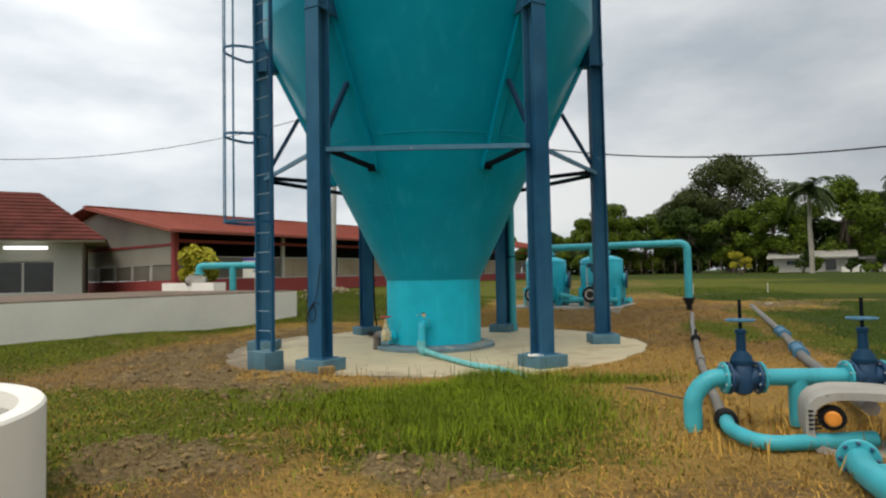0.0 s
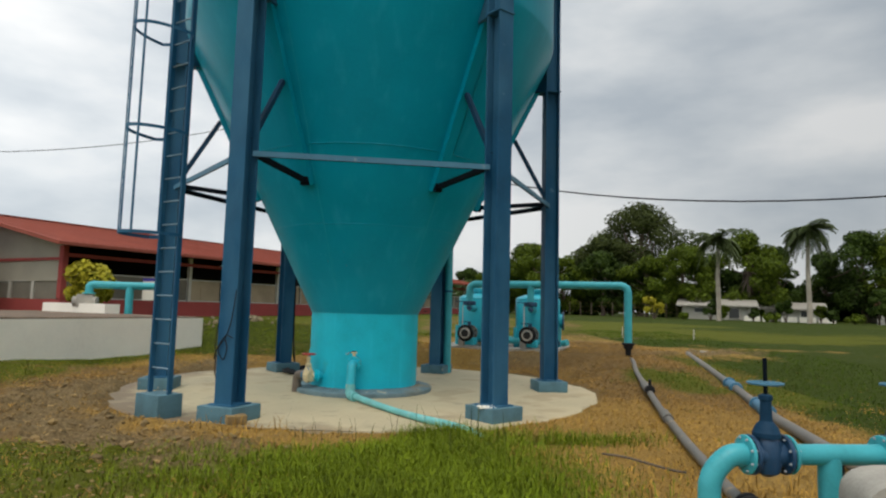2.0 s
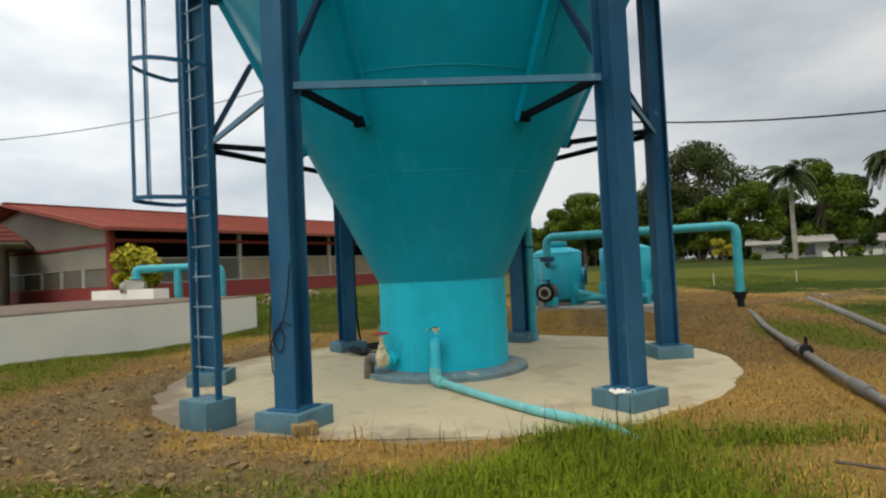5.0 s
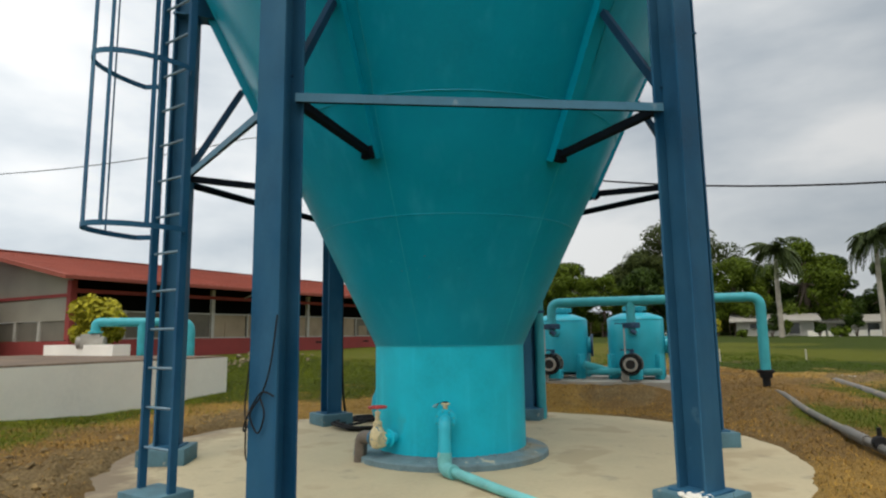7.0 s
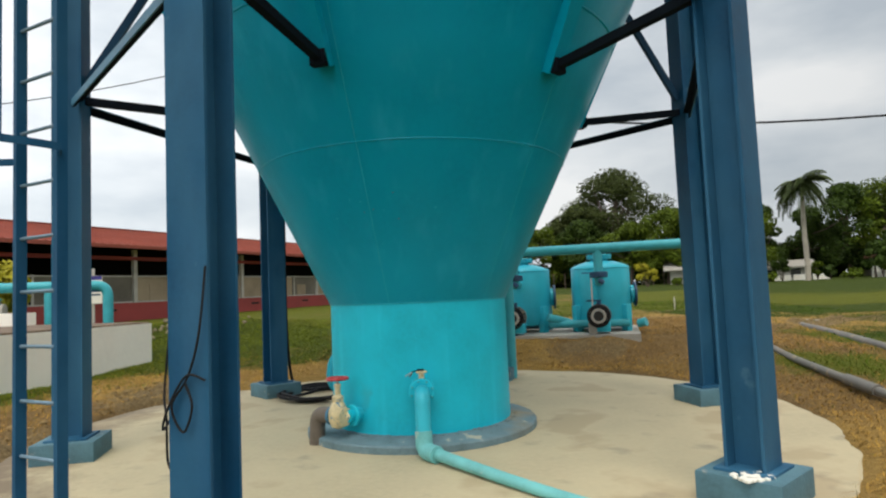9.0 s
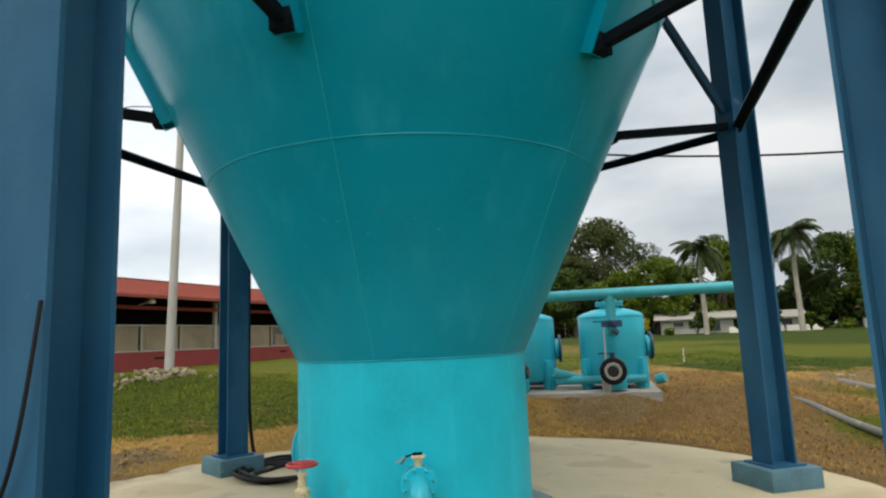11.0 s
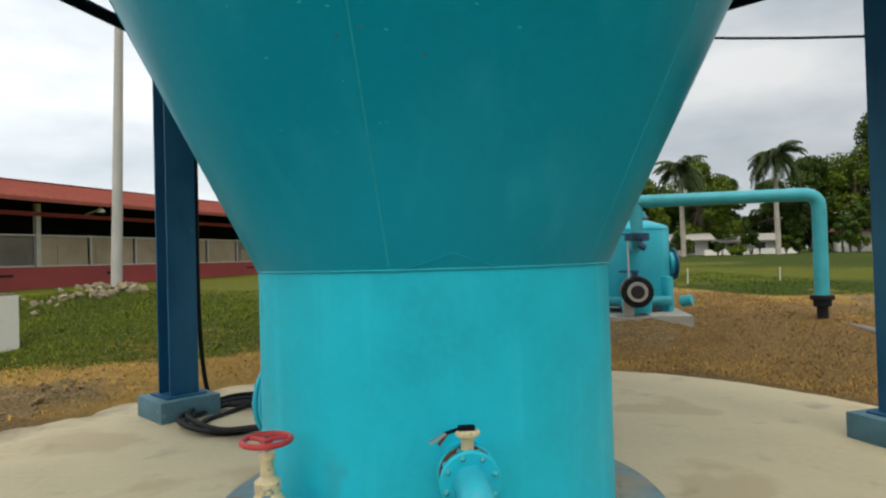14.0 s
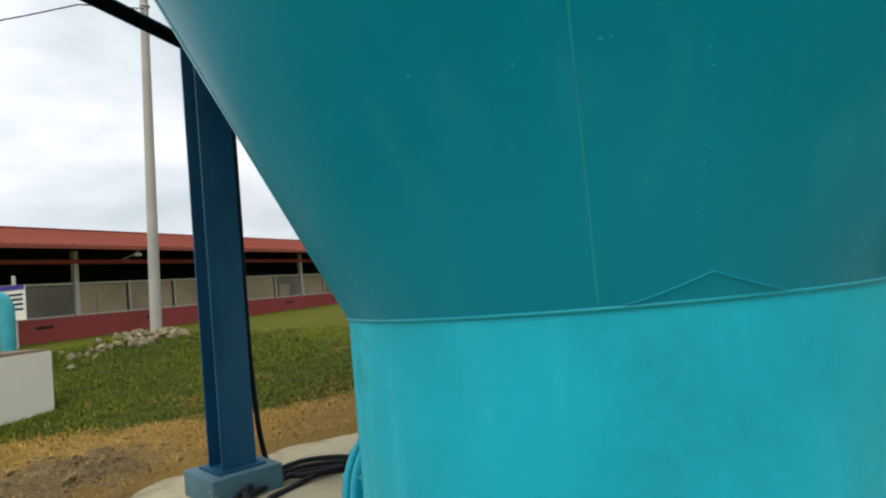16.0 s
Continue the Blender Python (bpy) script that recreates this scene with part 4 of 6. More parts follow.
single("ground_cable", bm, BLACK, "thin black cable along the pad's edge", "cable")
bm = mesh()
add_sweep(bm, spline([(2.95, -5.05, 0.05), (3.15, -5.25, 0.06), (3.42, -5.62, 0.045), (3.55, -5.7, 0.04)], 5), 0.012, 6)
single("dead_branch", bm, BARK, "thin dead branch lying on dry straw", "branch")
bm = mesh()
add_box(bm, fl + fo * 0.22 + ft * 0.30 + Vector((0, 0, 0.06)), (0.24, 0.20, 0.11), 0.5, 0.02)
single("concrete_block", bm, CLOD, "small weathered concrete block against a pedestal", "block")

# ---------------------------------------------------------------- white cistern
cu = Vector((0.45, 0.893, 0)).normalized()
cv = Vector((-cu.y, cu.x, 0))
C1 = Vector((-5.42, 7.0, 0))
CTOP = 1.03
LONG, DEEP = 16.0, 8.0
cistern = thing("cistern", (C1.x, C1.y, 0), "low white concrete cistern with a stained flat top", "cistern")


def plan_box(bm, corner, along, across, a0, a1, b0, b1, z0, z1):
    pts = [corner + along * a + across * b for a, b in ((a0, b0), (a1, b0), (a1, b1), (a0, b1))]
    return add_prism(bm, [(p.x, p.y) for p in pts], z0, z1)


bm = mesh()
plan_box(bm, C1, -cu, cv, 0, LONG, 0, 0.2, -0.3, CTOP)
part("front_wall", bm, WHITEWALL, cistern, "white painted wall, grimy at the foot")
bm = mesh()
plan_box(bm, C1, -cu, cv, 0, 0.2, 0.203, DEEP, -0.3, CTOP)
part("end_wall", bm, WHITEWALL, cistern)
bm = mesh()
plan_box(bm, C1, -cu, cv, LONG - 0.2, LONG, 0.203, DEEP, -0.3, CTOP)
part("end_wall", bm, WHITEWALL, cistern)
bm = mesh()
plan_box(bm, C1, -cu, cv, 0.203, LONG - 0.203, DEEP - 0.2, DEEP, -0.3, CTOP)
part("back_wall", bm, WHITEWALL, cistern)
bm = mesh()
plan_box(bm, C1, -cu, cv, 0.03, LONG - 0.03, 0.03, DEEP - 0.03, CTOP - 0.001, CTOP + 0.035)
part("top_slab", bm, STAINED, cistern, "brown stained flat concrete top")


def cistern_at(a, b, z):
    return C1 - cu * a + cv * b + Vector((0, 0, z))


pipework = thing("cistern_pipework", tuple(cistern_at(1.2, 2.6, CTOP - 0.05)), "aqua pipe loop standing on the cistern top", "pipe")
p_r, p_l = Vector((-7.55, 9.9, 0)), Vector((-9.9, 9.1, 0))
pm = (p_l * 0.52 + p_r * 0.48)
for nm, pts in (("bent_pipe", [p_r + Vector((0, 0, 0.95)), p_r + Vector((0, 0, 1.98)), p_l + Vector((0, 0, 1.98)), p_l + Vector((0, 0, 1.72))]),
                ("tee_riser", [pm + Vector((0, 0, 0.95)), pm + Vector((0, 0, 1.98))])):
    bm = mesh()
    add_sweep(bm, rounded(pts, 0.3, 8), 0.125, 20)
    part(nm, bm, PIPE, pipework)
bm = mesh()
add_disc(bm, p_l + Vector((0, 0, 1.70)), (0, 0, 1), 0.19, 0.06, 24)
part("flange", bm, PIPE, pipework)
bm = mesh()
add_box(bm, p_l + Vector((-0.1, 0, 1.45)), (0.5, 0.35, 0.42), 0.3, 0.05)
add_sweep(bm, [p_l + Vector((-0.45, -0.05, 1.42)), p_l + Vector((0.25, 0.05, 1.42))], 0.17, 20)
part("pump_head", bm, GREYCON, pipework, "grey pump under the pipe's end")
bm = mesh()
plan_box(bm, Vector((-8.9, 8.2, 0)), Vector((-0.866, 0.5, 0)), Vector((0.5, 0.866, 0)), 0, 3.4, 0, 0.5, CTOP - 0.06, 1.36)
single("white_plinth", bm, WHITEWALL, "low white painted plinth on the cistern top", "plinth")

# ---------------------------------------------------------------- long shed with the red roof
BU, BV = Vector((0.5, 0.866, 0)), Vector((0.866, -0.5, 0))
EAVE = Vector((-13.0, 13.0, 0))
shed = thing("long_shed", (-13, 13, 0.6), "long shed with red metal roof, red dado and mesh windows", "building")


def shed_at(a, b, z):
    """a along the eave, b back from it, z up."""
    return EAVE + BU * a - BV * b + Vector((0, 0, z))


def shed_box(bm, a0, a1, b0, b1, z0, z1):
    pts = [shed_at(a, b, 0) for a, b in ((a0, b0), (a1, b0), (a1, b1), (a0, b1))]
    return add_prism(bm, [(p.x, p.y) for p in pts], z0, z1)


SL, IN, GIN = 38.0, 1.0, 0.5
bm = mesh()
shed_box(bm, GIN, SL - 0.5, IN, IN + 0.16, 0.2, 1.5)
part("side_dado", bm, REDWALL, shed, "red painted low wall")
bm = mesh()
shed_box(bm, GIN, GIN + 0.16, IN + 0.163, 15, 0.2, 1.46)
part("gable_dado", bm, REDWALL, shed)
bm = mesh()
shed_box(bm, GIN + 0.02, GIN + 0.16, IN + 0.163, 15, 2.2, 3.1)
part("gable_wall", bm, BEIGE, shed, "dull beige plaster wall")
bm = mesh()
pts = [shed_at(GIN + 0.03, IN + 0.163, 3.1), shed_at(GIN + 0.03, 15, 3.1), shed_at(GIN + 0.03, 15, 3.95), shed_at(GIN + 0.03, 8, 5.15), shed_at(GIN + 0.03, IN + 0.163, 3.78)]
va = [bm.verts.new(p) for p in pts]
vb = [bm.verts.new(p + BU * 0.12) for p in pts]
for i in range(5):
    bm.faces.new((va[i], va[(i + 1) % 5], vb[(i + 1) % 5], vb[i]))
bm.faces.new(va)
bm.faces.new(vb[::-1])
part("gable_panel", bm, BEIGE, shed, "beige gable sheeting")
bm = mesh()
shed_box(bm, GIN - 0.03, GIN + 0.1, IN, 15, 3.06, 3.18)
part("gable_beam", bm, REDWALL, shed, "red steel beam")
bm = mesh()
shed_box(bm, GIN, SL - 0.5, IN - 0.05, IN + 0.1, 3.22, 3.36)
part("side_beam", bm, REDWALL, shed, "red steel beam under the eave")
# Added near-black sheet: the shed's inner shade is put into its colour.
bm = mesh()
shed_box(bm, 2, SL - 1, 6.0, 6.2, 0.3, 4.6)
part("shade_sheet", bm, DARK, shed, "near-black sheet painting the shade inside the shed")
bm = mesh()
shed_box(bm, GIN + 0.2, SL - 0.6, IN + 0.2, 6.0, 0.3, 0.75)
part("shed_floor", bm, GREYCON, shed)
# roof sheets with ribs, two slopes
RZ, RW = 5.32, 8.0
for name_, b0, z0, b1, z1 in (("roof_slope", -0.1, 3.70, RW, RZ), ("roof_slope", 2 * RW + 0.1, 3.70, RW, RZ)):
    bm = mesh()
    c = [shed_at(-0.3, b0, z0), shed_at(SL, b0, z0), shed_at(SL, b1, z1), shed_at(-0.3, b1, z1)]
    if b0 > b1:
        c = c[::-1]
    add_slab(bm, c, 0.03)
    sheet = part(name_, bm, REDROOF, shed, "faded red ribbed metal sheeting", sharp=20)
    if b0 < b1:
        bm = mesh()
        add_bar(bm, shed_at(0, b0, z0 + 0.045), shed_at(0, b1, z1 + 0.045), 0.05, 0.04)
        first = part("roof_rib", bm, REDROOF, sheet)
        for i in range(1, 110):
            rib_ = new("roof_rib", first.data)
            rib_.parent = sheet
            rib_.location = BU * (SL - 0.2) * i / 109
bm = mesh()
add_bar(bm, shed_at(-0.32, RW, RZ + 0.06), shed_at(SL, RW, RZ + 0.06), 0.5, 0.05)
part("ridge_cap", bm, REDROOF, shed)
bm = mesh()
add_bar(bm, shed_at(-0.3, -0.12, 3.66), shed_at(SL, -0.12, 3.66), 0.03, 0.13)
part("fascia", bm, REDROOF, shed)
for b0, b1, z0, z1 in ((-0.1, RW, 3.66, 5.28),):
    bm = mesh()
    add_bar(bm, shed_at(-0.31, b0, z0), shed_at(-0.31, b1, z1), 0.03, 0.15)
    part("barge_board", bm, REDROOF, shed)
# posts, mesh windows and vents along the side
nbay = 18
bay = (SL - 1.2) / nbay
for i in range(nbay + 1):
    a = GIN + 0.1 + bay * i
    bm = mesh()
    if i % 3 == 0:
        shed_box(bm, a - 0.08, a + 0.08, IN - 0.03, IN + 0.13, 1.5, 3.64)
        part("post", bm, REDWALL if i == 0 else FRAMEW, shed)
    else:
        shed_box(bm, a - 0.03, a + 0.03, IN + 0.02, IN + 0.09, 1.503, 2.62)
        part("mullion", bm, FRAMEW, shed)
for zz in (1.53, 2.57):
    bm = mesh()
    shed_box(bm, GIN + 0.2, SL - 0.6, IN + 0.03, IN + 0.085, zz - 0.028, zz + 0.028)
    part("window_rail", bm, FRAMEW, shed)
rs = random.Random(9)
for i in range(nbay):
    a0 = GIN + 0.1 + bay * i + 0.03
    bm = mesh()
    shed_box(bm, a0 + 0.05, a0 + bay - 0.12, IN + 0.10, IN + 0.12, 1.56, 2.54)
    scr = part("mesh_screen", bm, SCREEN if rs.random() < 0.6 else BOARD, shed, "dusty mesh panel")
    if rs.random() < 0.45:
        bm = mesh()
        w = rs.uniform(0.5, bay * 0.7)
        s = rs.uniform(0.1, bay - w - 0.2)
        shed_box(bm, a0 + s, a0 + s + w, IN + 0.075, IN + 0.096, 1.57, rs.uniform(2.0, 2.5))
        part("board", bm, BOARD, scr, "pale board behind the mesh")
    if i % 2 == 0:
        # Vent opening as a near-black box; its inner shade is painted.
        bm = mesh()
        shed_box(bm, a0 + 0.6, a0 + 1.15, IN - 0.012, IN + 0.05, 1.18, 1.27)
        part("vent_slot", bm, DARK, shed)
for i in range(7):
    b0 = IN + 0.4 + i * 1.75
    bm = mesh()
    shed_box(bm, GIN + 0.06, GIN + 0.10, b0, b0 + 1.55, 1.47, 2.19)
    part("gable_window", bm, SCREEN, shed, "grey meshed gable window")
    bm = mesh()
    shed_box(bm, GIN, GIN + 0.14, b0 + 1.552, b0 + 1.748, 1.463, 2.197)
    part("gable_mullion", bm, FRAMEW, shed)
bm = mesh()
shed_box(bm, GIN - 0.02, GIN + 0.2, IN - 0.02, IN + 0.25, 1.5, 3.66)
part("corner_post", bm, REDWALL, shed, "red corner post")
for a in (8.5, 20):
    lamp_ = thing("wall_lamp", tuple(shed_at(a, IN - 0.3, 3.2)), "white bracket lamp under the shed eave", "lamp", "lamps under the eave")
    bm = mesh()
    add_bar(bm, shed_at(a, IN - 0.05, 3.36), shed_at(a, 0.25, 3.52), 0.05, 0.05)
    part("arm", bm, FRAMEW, lamp_)
    bm = mesh()
    add_lathe(bm, [(0.02, 0.1), (0.13, 0.0), (0.14, -0.08), (0.05, -0.1)], 16, Matrix.Translation(shed_at(a, 0.2, 3.50)))
    part("head", bm, WHITEWALL, lamp_)

# notice board by the shed
sg = Vector((-10.6, 15.9, 0))
notice = thing("notice_board", (sg.x, sg.y, 0.7), "white and blue notice board on a post", "sign")
bm = mesh()
add_sweep(bm, [sg + Vector((0, 0, 0.5)), sg + Vector((0, 0, 2.75))], 0.05, 10)
part("post", bm, FRAMEW, notice)
sx = Vector((0.93, -0.36, 0))
sn = Vector((-0.36, -0.93, 0))
bm = mesh()
add_bar(bm, sg + sn * 0.07 - sx * 0.75 + Vector((0, 0, 2.0)), sg + sn * 0.07 + sx * 0.45 + Vector((0, 0, 2.0)), 0.03, 0.95)
board_ = part("panel", bm, WHITEWALL, notice)
bm = mesh()
add_bar(bm, sg + sn * 0.09 - sx * 0.75 + Vector((0, 0, 2.42)), sg + sn * 0.09 + sx * 0.45 + Vector((0, 0, 2.42)), 0.012, 0.13)
part("header_strip", bm, surface("violet_blue_strip", (0.07, 0.06, 0.30), 0.5, bump=0), board_, "violet-blue strip")
for k in range(4):
    bm = mesh()
    z = 2.22 - 0.13 * k
    add_bar(bm, sg + sn * 0.09 - sx * 0.1 + Vector((0, 0, z)), sg + sn * 0.09 + sx * 0.38 + Vector((0, 0, z)), 0.008, 0.06)
    part("text_bar", bm, NAVY, board_)

# ---------------------------------------------------------------- white house with tiled hip roof
house = thing("white_house", (-18, 14, 0.6), "white house with dark red hip roof and lit lamp", "house")
HA = Vector((-17.9, 13.6, 0))
HW, HD = Vector((-0.835, -0.55, 0)).normalized(), Vector((-0.55, 0.835, 0)).normalized()


def house_box(bm, a0, a1, b0, b1, z0, z1):
    pts = [HA + HW * a + HD * b for a, b in ((a0, b0), (a1, b0), (a1, b1), (a0, b1))]
    return add_prism(bm, [(p.x, p.y) for p in pts], z0, z1)


w0, w1, s0, s1 = 1.05, 3.5, 1.0, 2.45
bm = mesh()
house_box(bm, 0, w0, 0, 0.2, 0.3, 3.3)
house_box(bm, w1, 9, 0, 0.2, 0.3, 3.3)
house_box(bm, w0 + 0.001, w1 - 0.001, 0.0, 0.2, 0.3, s0)
house_box(bm, w0 + 0.001, w1 - 0.001, 0.0, 0.2, s1, 3.3)
part("front_wall", bm, HOUSEW, house)
bm = mesh()
house_box(bm, 0, 0.2, 0.203, 5, 0.3, 3.3)
part("end_wall", bm, HOUSEW, house)
bm = mesh()
house_box(bm, 8.8, 9, 0.203, 5, 0.3, 3.3)
part("end_wall", bm, HOUSEW, house)
bm = mesh()
house_box(bm, 0.203, 8.797, 4.8, 5, 0.3, 3.3)
part("back_wall", bm, HOUSEW, house)
bm = mesh()
house_box(bm, w0 + 0.002, w1 - 0.002, 0.08, 0.14, s0 + 0.002, s0 + 0.06)
house_box(bm, w0 + 0.002, w1 - 0.002, 0.08, 0.14, s1 - 0.06, s1 - 0.002)
for a in (w0 + 0.03, (w0 + w1) / 2, w1 - 0.03):
    house_box(bm, a - 0.035, a + 0.035, 0.07, 0.145, s0 + 0.002, s1 - 0.002)
win = part("window", bm, FRAMEW, house)
for a, b in ((w0 + 0.07, (w0 + w1) / 2 - 0.04), ((w0 + w1) / 2 + 0.04, w1 - 0.07)):
    bm = mesh()
    house_box(bm, a, b, 0.10, 0.115, s0 + 0.06, s1 - 0.06)
    part("pane", bm, GLASSD, win, "dark glass")
bm = mesh()
house_box(bm, -0.95, 9.95, -0.95, 5.95, 3.28, 3.36)
part("soffit", bm, BEIGE, house)
# hip roof in overlapping courses of tiles
ov, rz0, rz1 = 1.0, 3.36, 5.8
bm = mesh()
courses = 13
for i in range(courses):
    t0, t1 = i / courses, (i + 1) / courses + 0.012
    for t, zz in ((t0, 0.0),):
        x0, x1 = -ov + 2.9 * t, 9 + ov - 2.9 * t
        y0, y1 = -ov + 3.45 * t, 5 + ov - 3.45 * t
        X0, X1, Y0, Y1 = -ov + 2.9 * t1, 9 + ov - 2.9 * t1, -ov + 3.45 * t1, 5 + ov - 3.45 * t1
        zl, zh = rz0 + (rz1 - rz0) * t0 + 0.06, rz0 + (rz1 - rz0) * t1
        lo4 = [HA + HW * x + HD * y + Vector((0, 0, zl)) for x, y in ((x0, y0), (x1, y0), (x1, y1), (x0, y1))]
        lob = [p - Vector((0, 0, 0.07)) for p in lo4]
        hi4 = [HA + HW * x + HD * y + Vector((0, 0, zh)) for x, y in ((X0, Y0), (X1, Y0), (X1, Y1), (X0, Y1))]
        va, vb, vc2 = [bm.verts.new(p) for p in lo4], [bm.verts.new(p) for p in hi4], [bm.verts.new(p) for p in lob]
        for k in range(4):
            bm.faces.new((va[k], va[(k + 1) % 4], vb[(k + 1) % 4], vb[k]))
            bm.faces.new((vc2[k], vc2[(k + 1) % 4], va[(k + 1) % 4], va[k]))
        if i == courses - 1:
            bm.faces.new(vb)
tagged(part("roof", bm, TILEROOF, house, "dark red mossy tiles", sharp=10), kind="stuff")
bm = mesh()
add_bar(bm, HA + HW * 1.3 - HD * 0.45 + Vector((0, 0, 3.02)), HA + HW * 2.9 - HD * 0.45 + Vector((0, 0, 3.02)), 0.12, 0.13)
part("tube_lamp", bm, LAMPGLOW, house, "lit fluorescent tube lamp")

# ---------------------------------------------------------------- two sand filters, header and slab
HV = Vector((0.934, -0.357, 0))
HN = Vector((0.357, 0.934, 0))
T2 = Vector((3.98, 5.30, 0))
T1 = T2 - HV * 1.74
GZ = 0.46
bm = mesh()
c = T2 + HN * 0.9 - HV * 1.0
plan_box(bm, c, HV, HN, -1.75, 1.75, -1.1, 1.5, 0.1, GZ)
single("filter_slab", bm, GREYCON, "pale concrete slab under two filters", "concrete slab", kind="structure")
hdr = thing("header_pipe", tuple(Vector((6.37, 4.42, 0.4))), "aqua header pipe feeding two filters", "pipe")
hz = 2.2
bm = mesh()
bend = 0.22
far_end = T2 + HV * 2.55
add_sweep(bm, rounded([T1 + Vector((0, 0, 1.72)), T1 + Vector((0, 0, hz)), far_end + Vector((0, 0, hz)), far_end + Vector((0, 0, 0.70))], bend, 8), 0.098, 22)
part("main_run", bm, PIPE, hdr)
bm = mesh()
add_sweep(bm, [T2 + Vector((0, 0, 1.72)), T2 + Vector((0, 0, hz))], 0.092, 20)
part("tee_drop", bm, PIPE, hdr)
bm = mesh()
add_disc(bm, far_end + Vector((0, 0, 0.70)), (0, 0, 1), 0.16, 0.07, 22)
add_disc(bm, far_end + Vector((0, 0, 0.62)), (0, 0, 1), 0.12, 0.10, 22)
add_sweep(bm, [far_end + Vector((0, 0, 0.62)), far_end + Vector((0, 0, 0.2))], 0.075, 16)
part("black_coupling", bm, BLACK, hdr, "black bolted coupling at the foot")


def make_filter(tpos):
    c = tpos + HN * 1.1
    f = thing("sand_filter", (c.x, c.y, GZ), "aqua steel sand filter vessel with valves", "filter", "sand filters")
    b = Matrix.Translation((c.x, c.y, 0))
    R = 0.63
    bm = mesh()
    add_lathe(bm, [(0.2, 0.56), (R - 0.06, 0.62), (R, 0.74), (R, 1.81), (R - 0.02, 1.845), (R - 0.07, 1.875), (R - 0.2, 1.92), (0.3, 1.96), (0.05, 1.97)], 64, b)
    body = part("vessel", bm, FILTER, f)
    bm = mesh()
    add_lathe(bm, [(R + 0.003, 1.795), (R + 0.01, 1.805), (R + 0.003, 1.815)], 64, b)
    part("weld_bead", bm, FILTER, body)
    bm = mesh()
    add_lathe(bm, [(0.19, 1.94), (0.19, 2.02), (0.27, 2.02), (0.27, 2.05), (0.25, 2.055), (0.25, 2.065), (0.27, 2.07), (0.27, 2.10), (0.1, 2.12), (0.05, 2.12)], 36, b)
    lid = part("manway", bm, FILTER, f)
    for k in range(10):
        e = 2 * math.pi * k / 10
        bm = mesh()
        add_disc(bm, c + Vector((0.235 * math.cos(e), 0.235 * math.sin(e), 2.06)), (0, 0, 1), 0.018, 0.13, 6)
        part("lid_bolt", bm, PIPE, lid)
    for e in (-50, 50, 130, 230):
        d = (-HN * math.cos(radians(e)) + HV * math.sin(radians(e)))
        bm = mesh()
        p = c + d * (R + 0.03)
        add_box(bm, p + Vector((0, 0, (GZ + 1.02) / 2)), (0.17, 0.15, 1.02 - GZ), math.atan2(d.y, d.x), 0.015)
        part("leg", bm, FILTER, f)
    # side hatch
    d = (HV * 0.99 + HN * 0.12).normalized()
    bm = mesh()
    add_disc(bm, c + d * (R + 0.05) + Vector((0, 0, 1.22)), d, 0.2, 0.12, 30)
    part("side_neck", bm, FILTER, f)
    bm = mesh()
    add_disc(bm, c + d * (R + 0.09) + Vector((0, 0, 1.22)), d, 0.27, 0.05, 30)
    part("side_hatch", bm, NAVY, f, "dark blue round side hatch")
    # upper inlet valve on the tee drop
    bm = mesh()
    add_sweep(bm, rounded([tpos + Vector((0, 0, 1.74)), tpos + Vector((0, 0, 1.52)), c - HN * (R - 0.03) + Vector((0, 0, 1.52))], 0.12, 6), 0.09, 18)
    part("inlet_bend", bm, PIPE, f)
    bm = mesh()
    add_disc(bm, tpos + Vector((0, 0, 1.66)), (0, 0, 1), 0.185, 0.12, 24)
    add_sweep(bm, [tpos - HN * 0.16 + Vector((0, 0, 1.55)), tpos - HN * 0.16 + HV * 0.10 + Vector((0, 0, 1.48))], 0.05, 10)
    add_disc(bm, tpos - HN * 0.16 + Vector((0, 0, 1.66)), HN, 0.055, 0.10, 14)
    add_box(bm, tpos - HN * 0.22 - HV * 0.16 + Vector((0, 0, 1.70)), (0.34, 0.035, 0.025), math.atan2(HV.y, HV.x))
    part("inlet_valve", bm, NAVY, f, "dark blue butterfly valve with lever")
    # lower outlet: an open flanged pipe and valve block toward the front
    o0 = c - HN * (R - 0.05) - HV * 0.02 + Vector((0, 0, 0.83))
    o1 = c - HN * 1.36 - HV * 0.04 + Vector((0, 0, 0.83))
    bm = mesh()
    add_sweep(bm, [o0, o1], 0.12, 24)
    part("outlet_stub", bm, FILTER, f)
    for s in (0.45, 0.93):
        bm = mesh()
        add_disc(bm, o0.lerp(o1, s), HN, 0.235, 0.05, 28)
        ofl = part("outlet_flange", bm, GREYPIPE if s < 0.5 else BLACK, f)
        for k in range(8):
            e = 2 * math.pi * (k + 0.5) / 8
            bm = mesh()
            add_disc(bm, o0.lerp(o1, s) + HV * 0.205 * math.cos(e) + Vector((0, 0, 0.205 * math.sin(e))), HN, 0.022, 0.12, 6)
            part("flange_bolt", bm, BLACK, ofl)
    bm = mesh()
    m = axis(o1 + HN * 0.03, -HN)
    add_lathe(bm, [(0.098, -0.03), (0.15, -0.03), (0.15, 0.04), (0.143, 0.05), (0.103, 0.05)], 32, m, close=True)
    part("open_flange", bm, GREYCON, f, "pale open pipe flange")
    # Near-black disc paints the shade inside the open pipe.
    bm = mesh()
    add_disc(bm, o1 - HN * 0.005, HN, 0.10, 0.03, 24)
    part("pipe_bore", bm, DARK, f)
    bm = mesh()
    add_box(bm, o0.lerp(o1, 0.55) + Vector((0, 0, -0.23)), (0.42, 0.34, 0.2), math.atan2(HV.y, HV.x), 0.02)
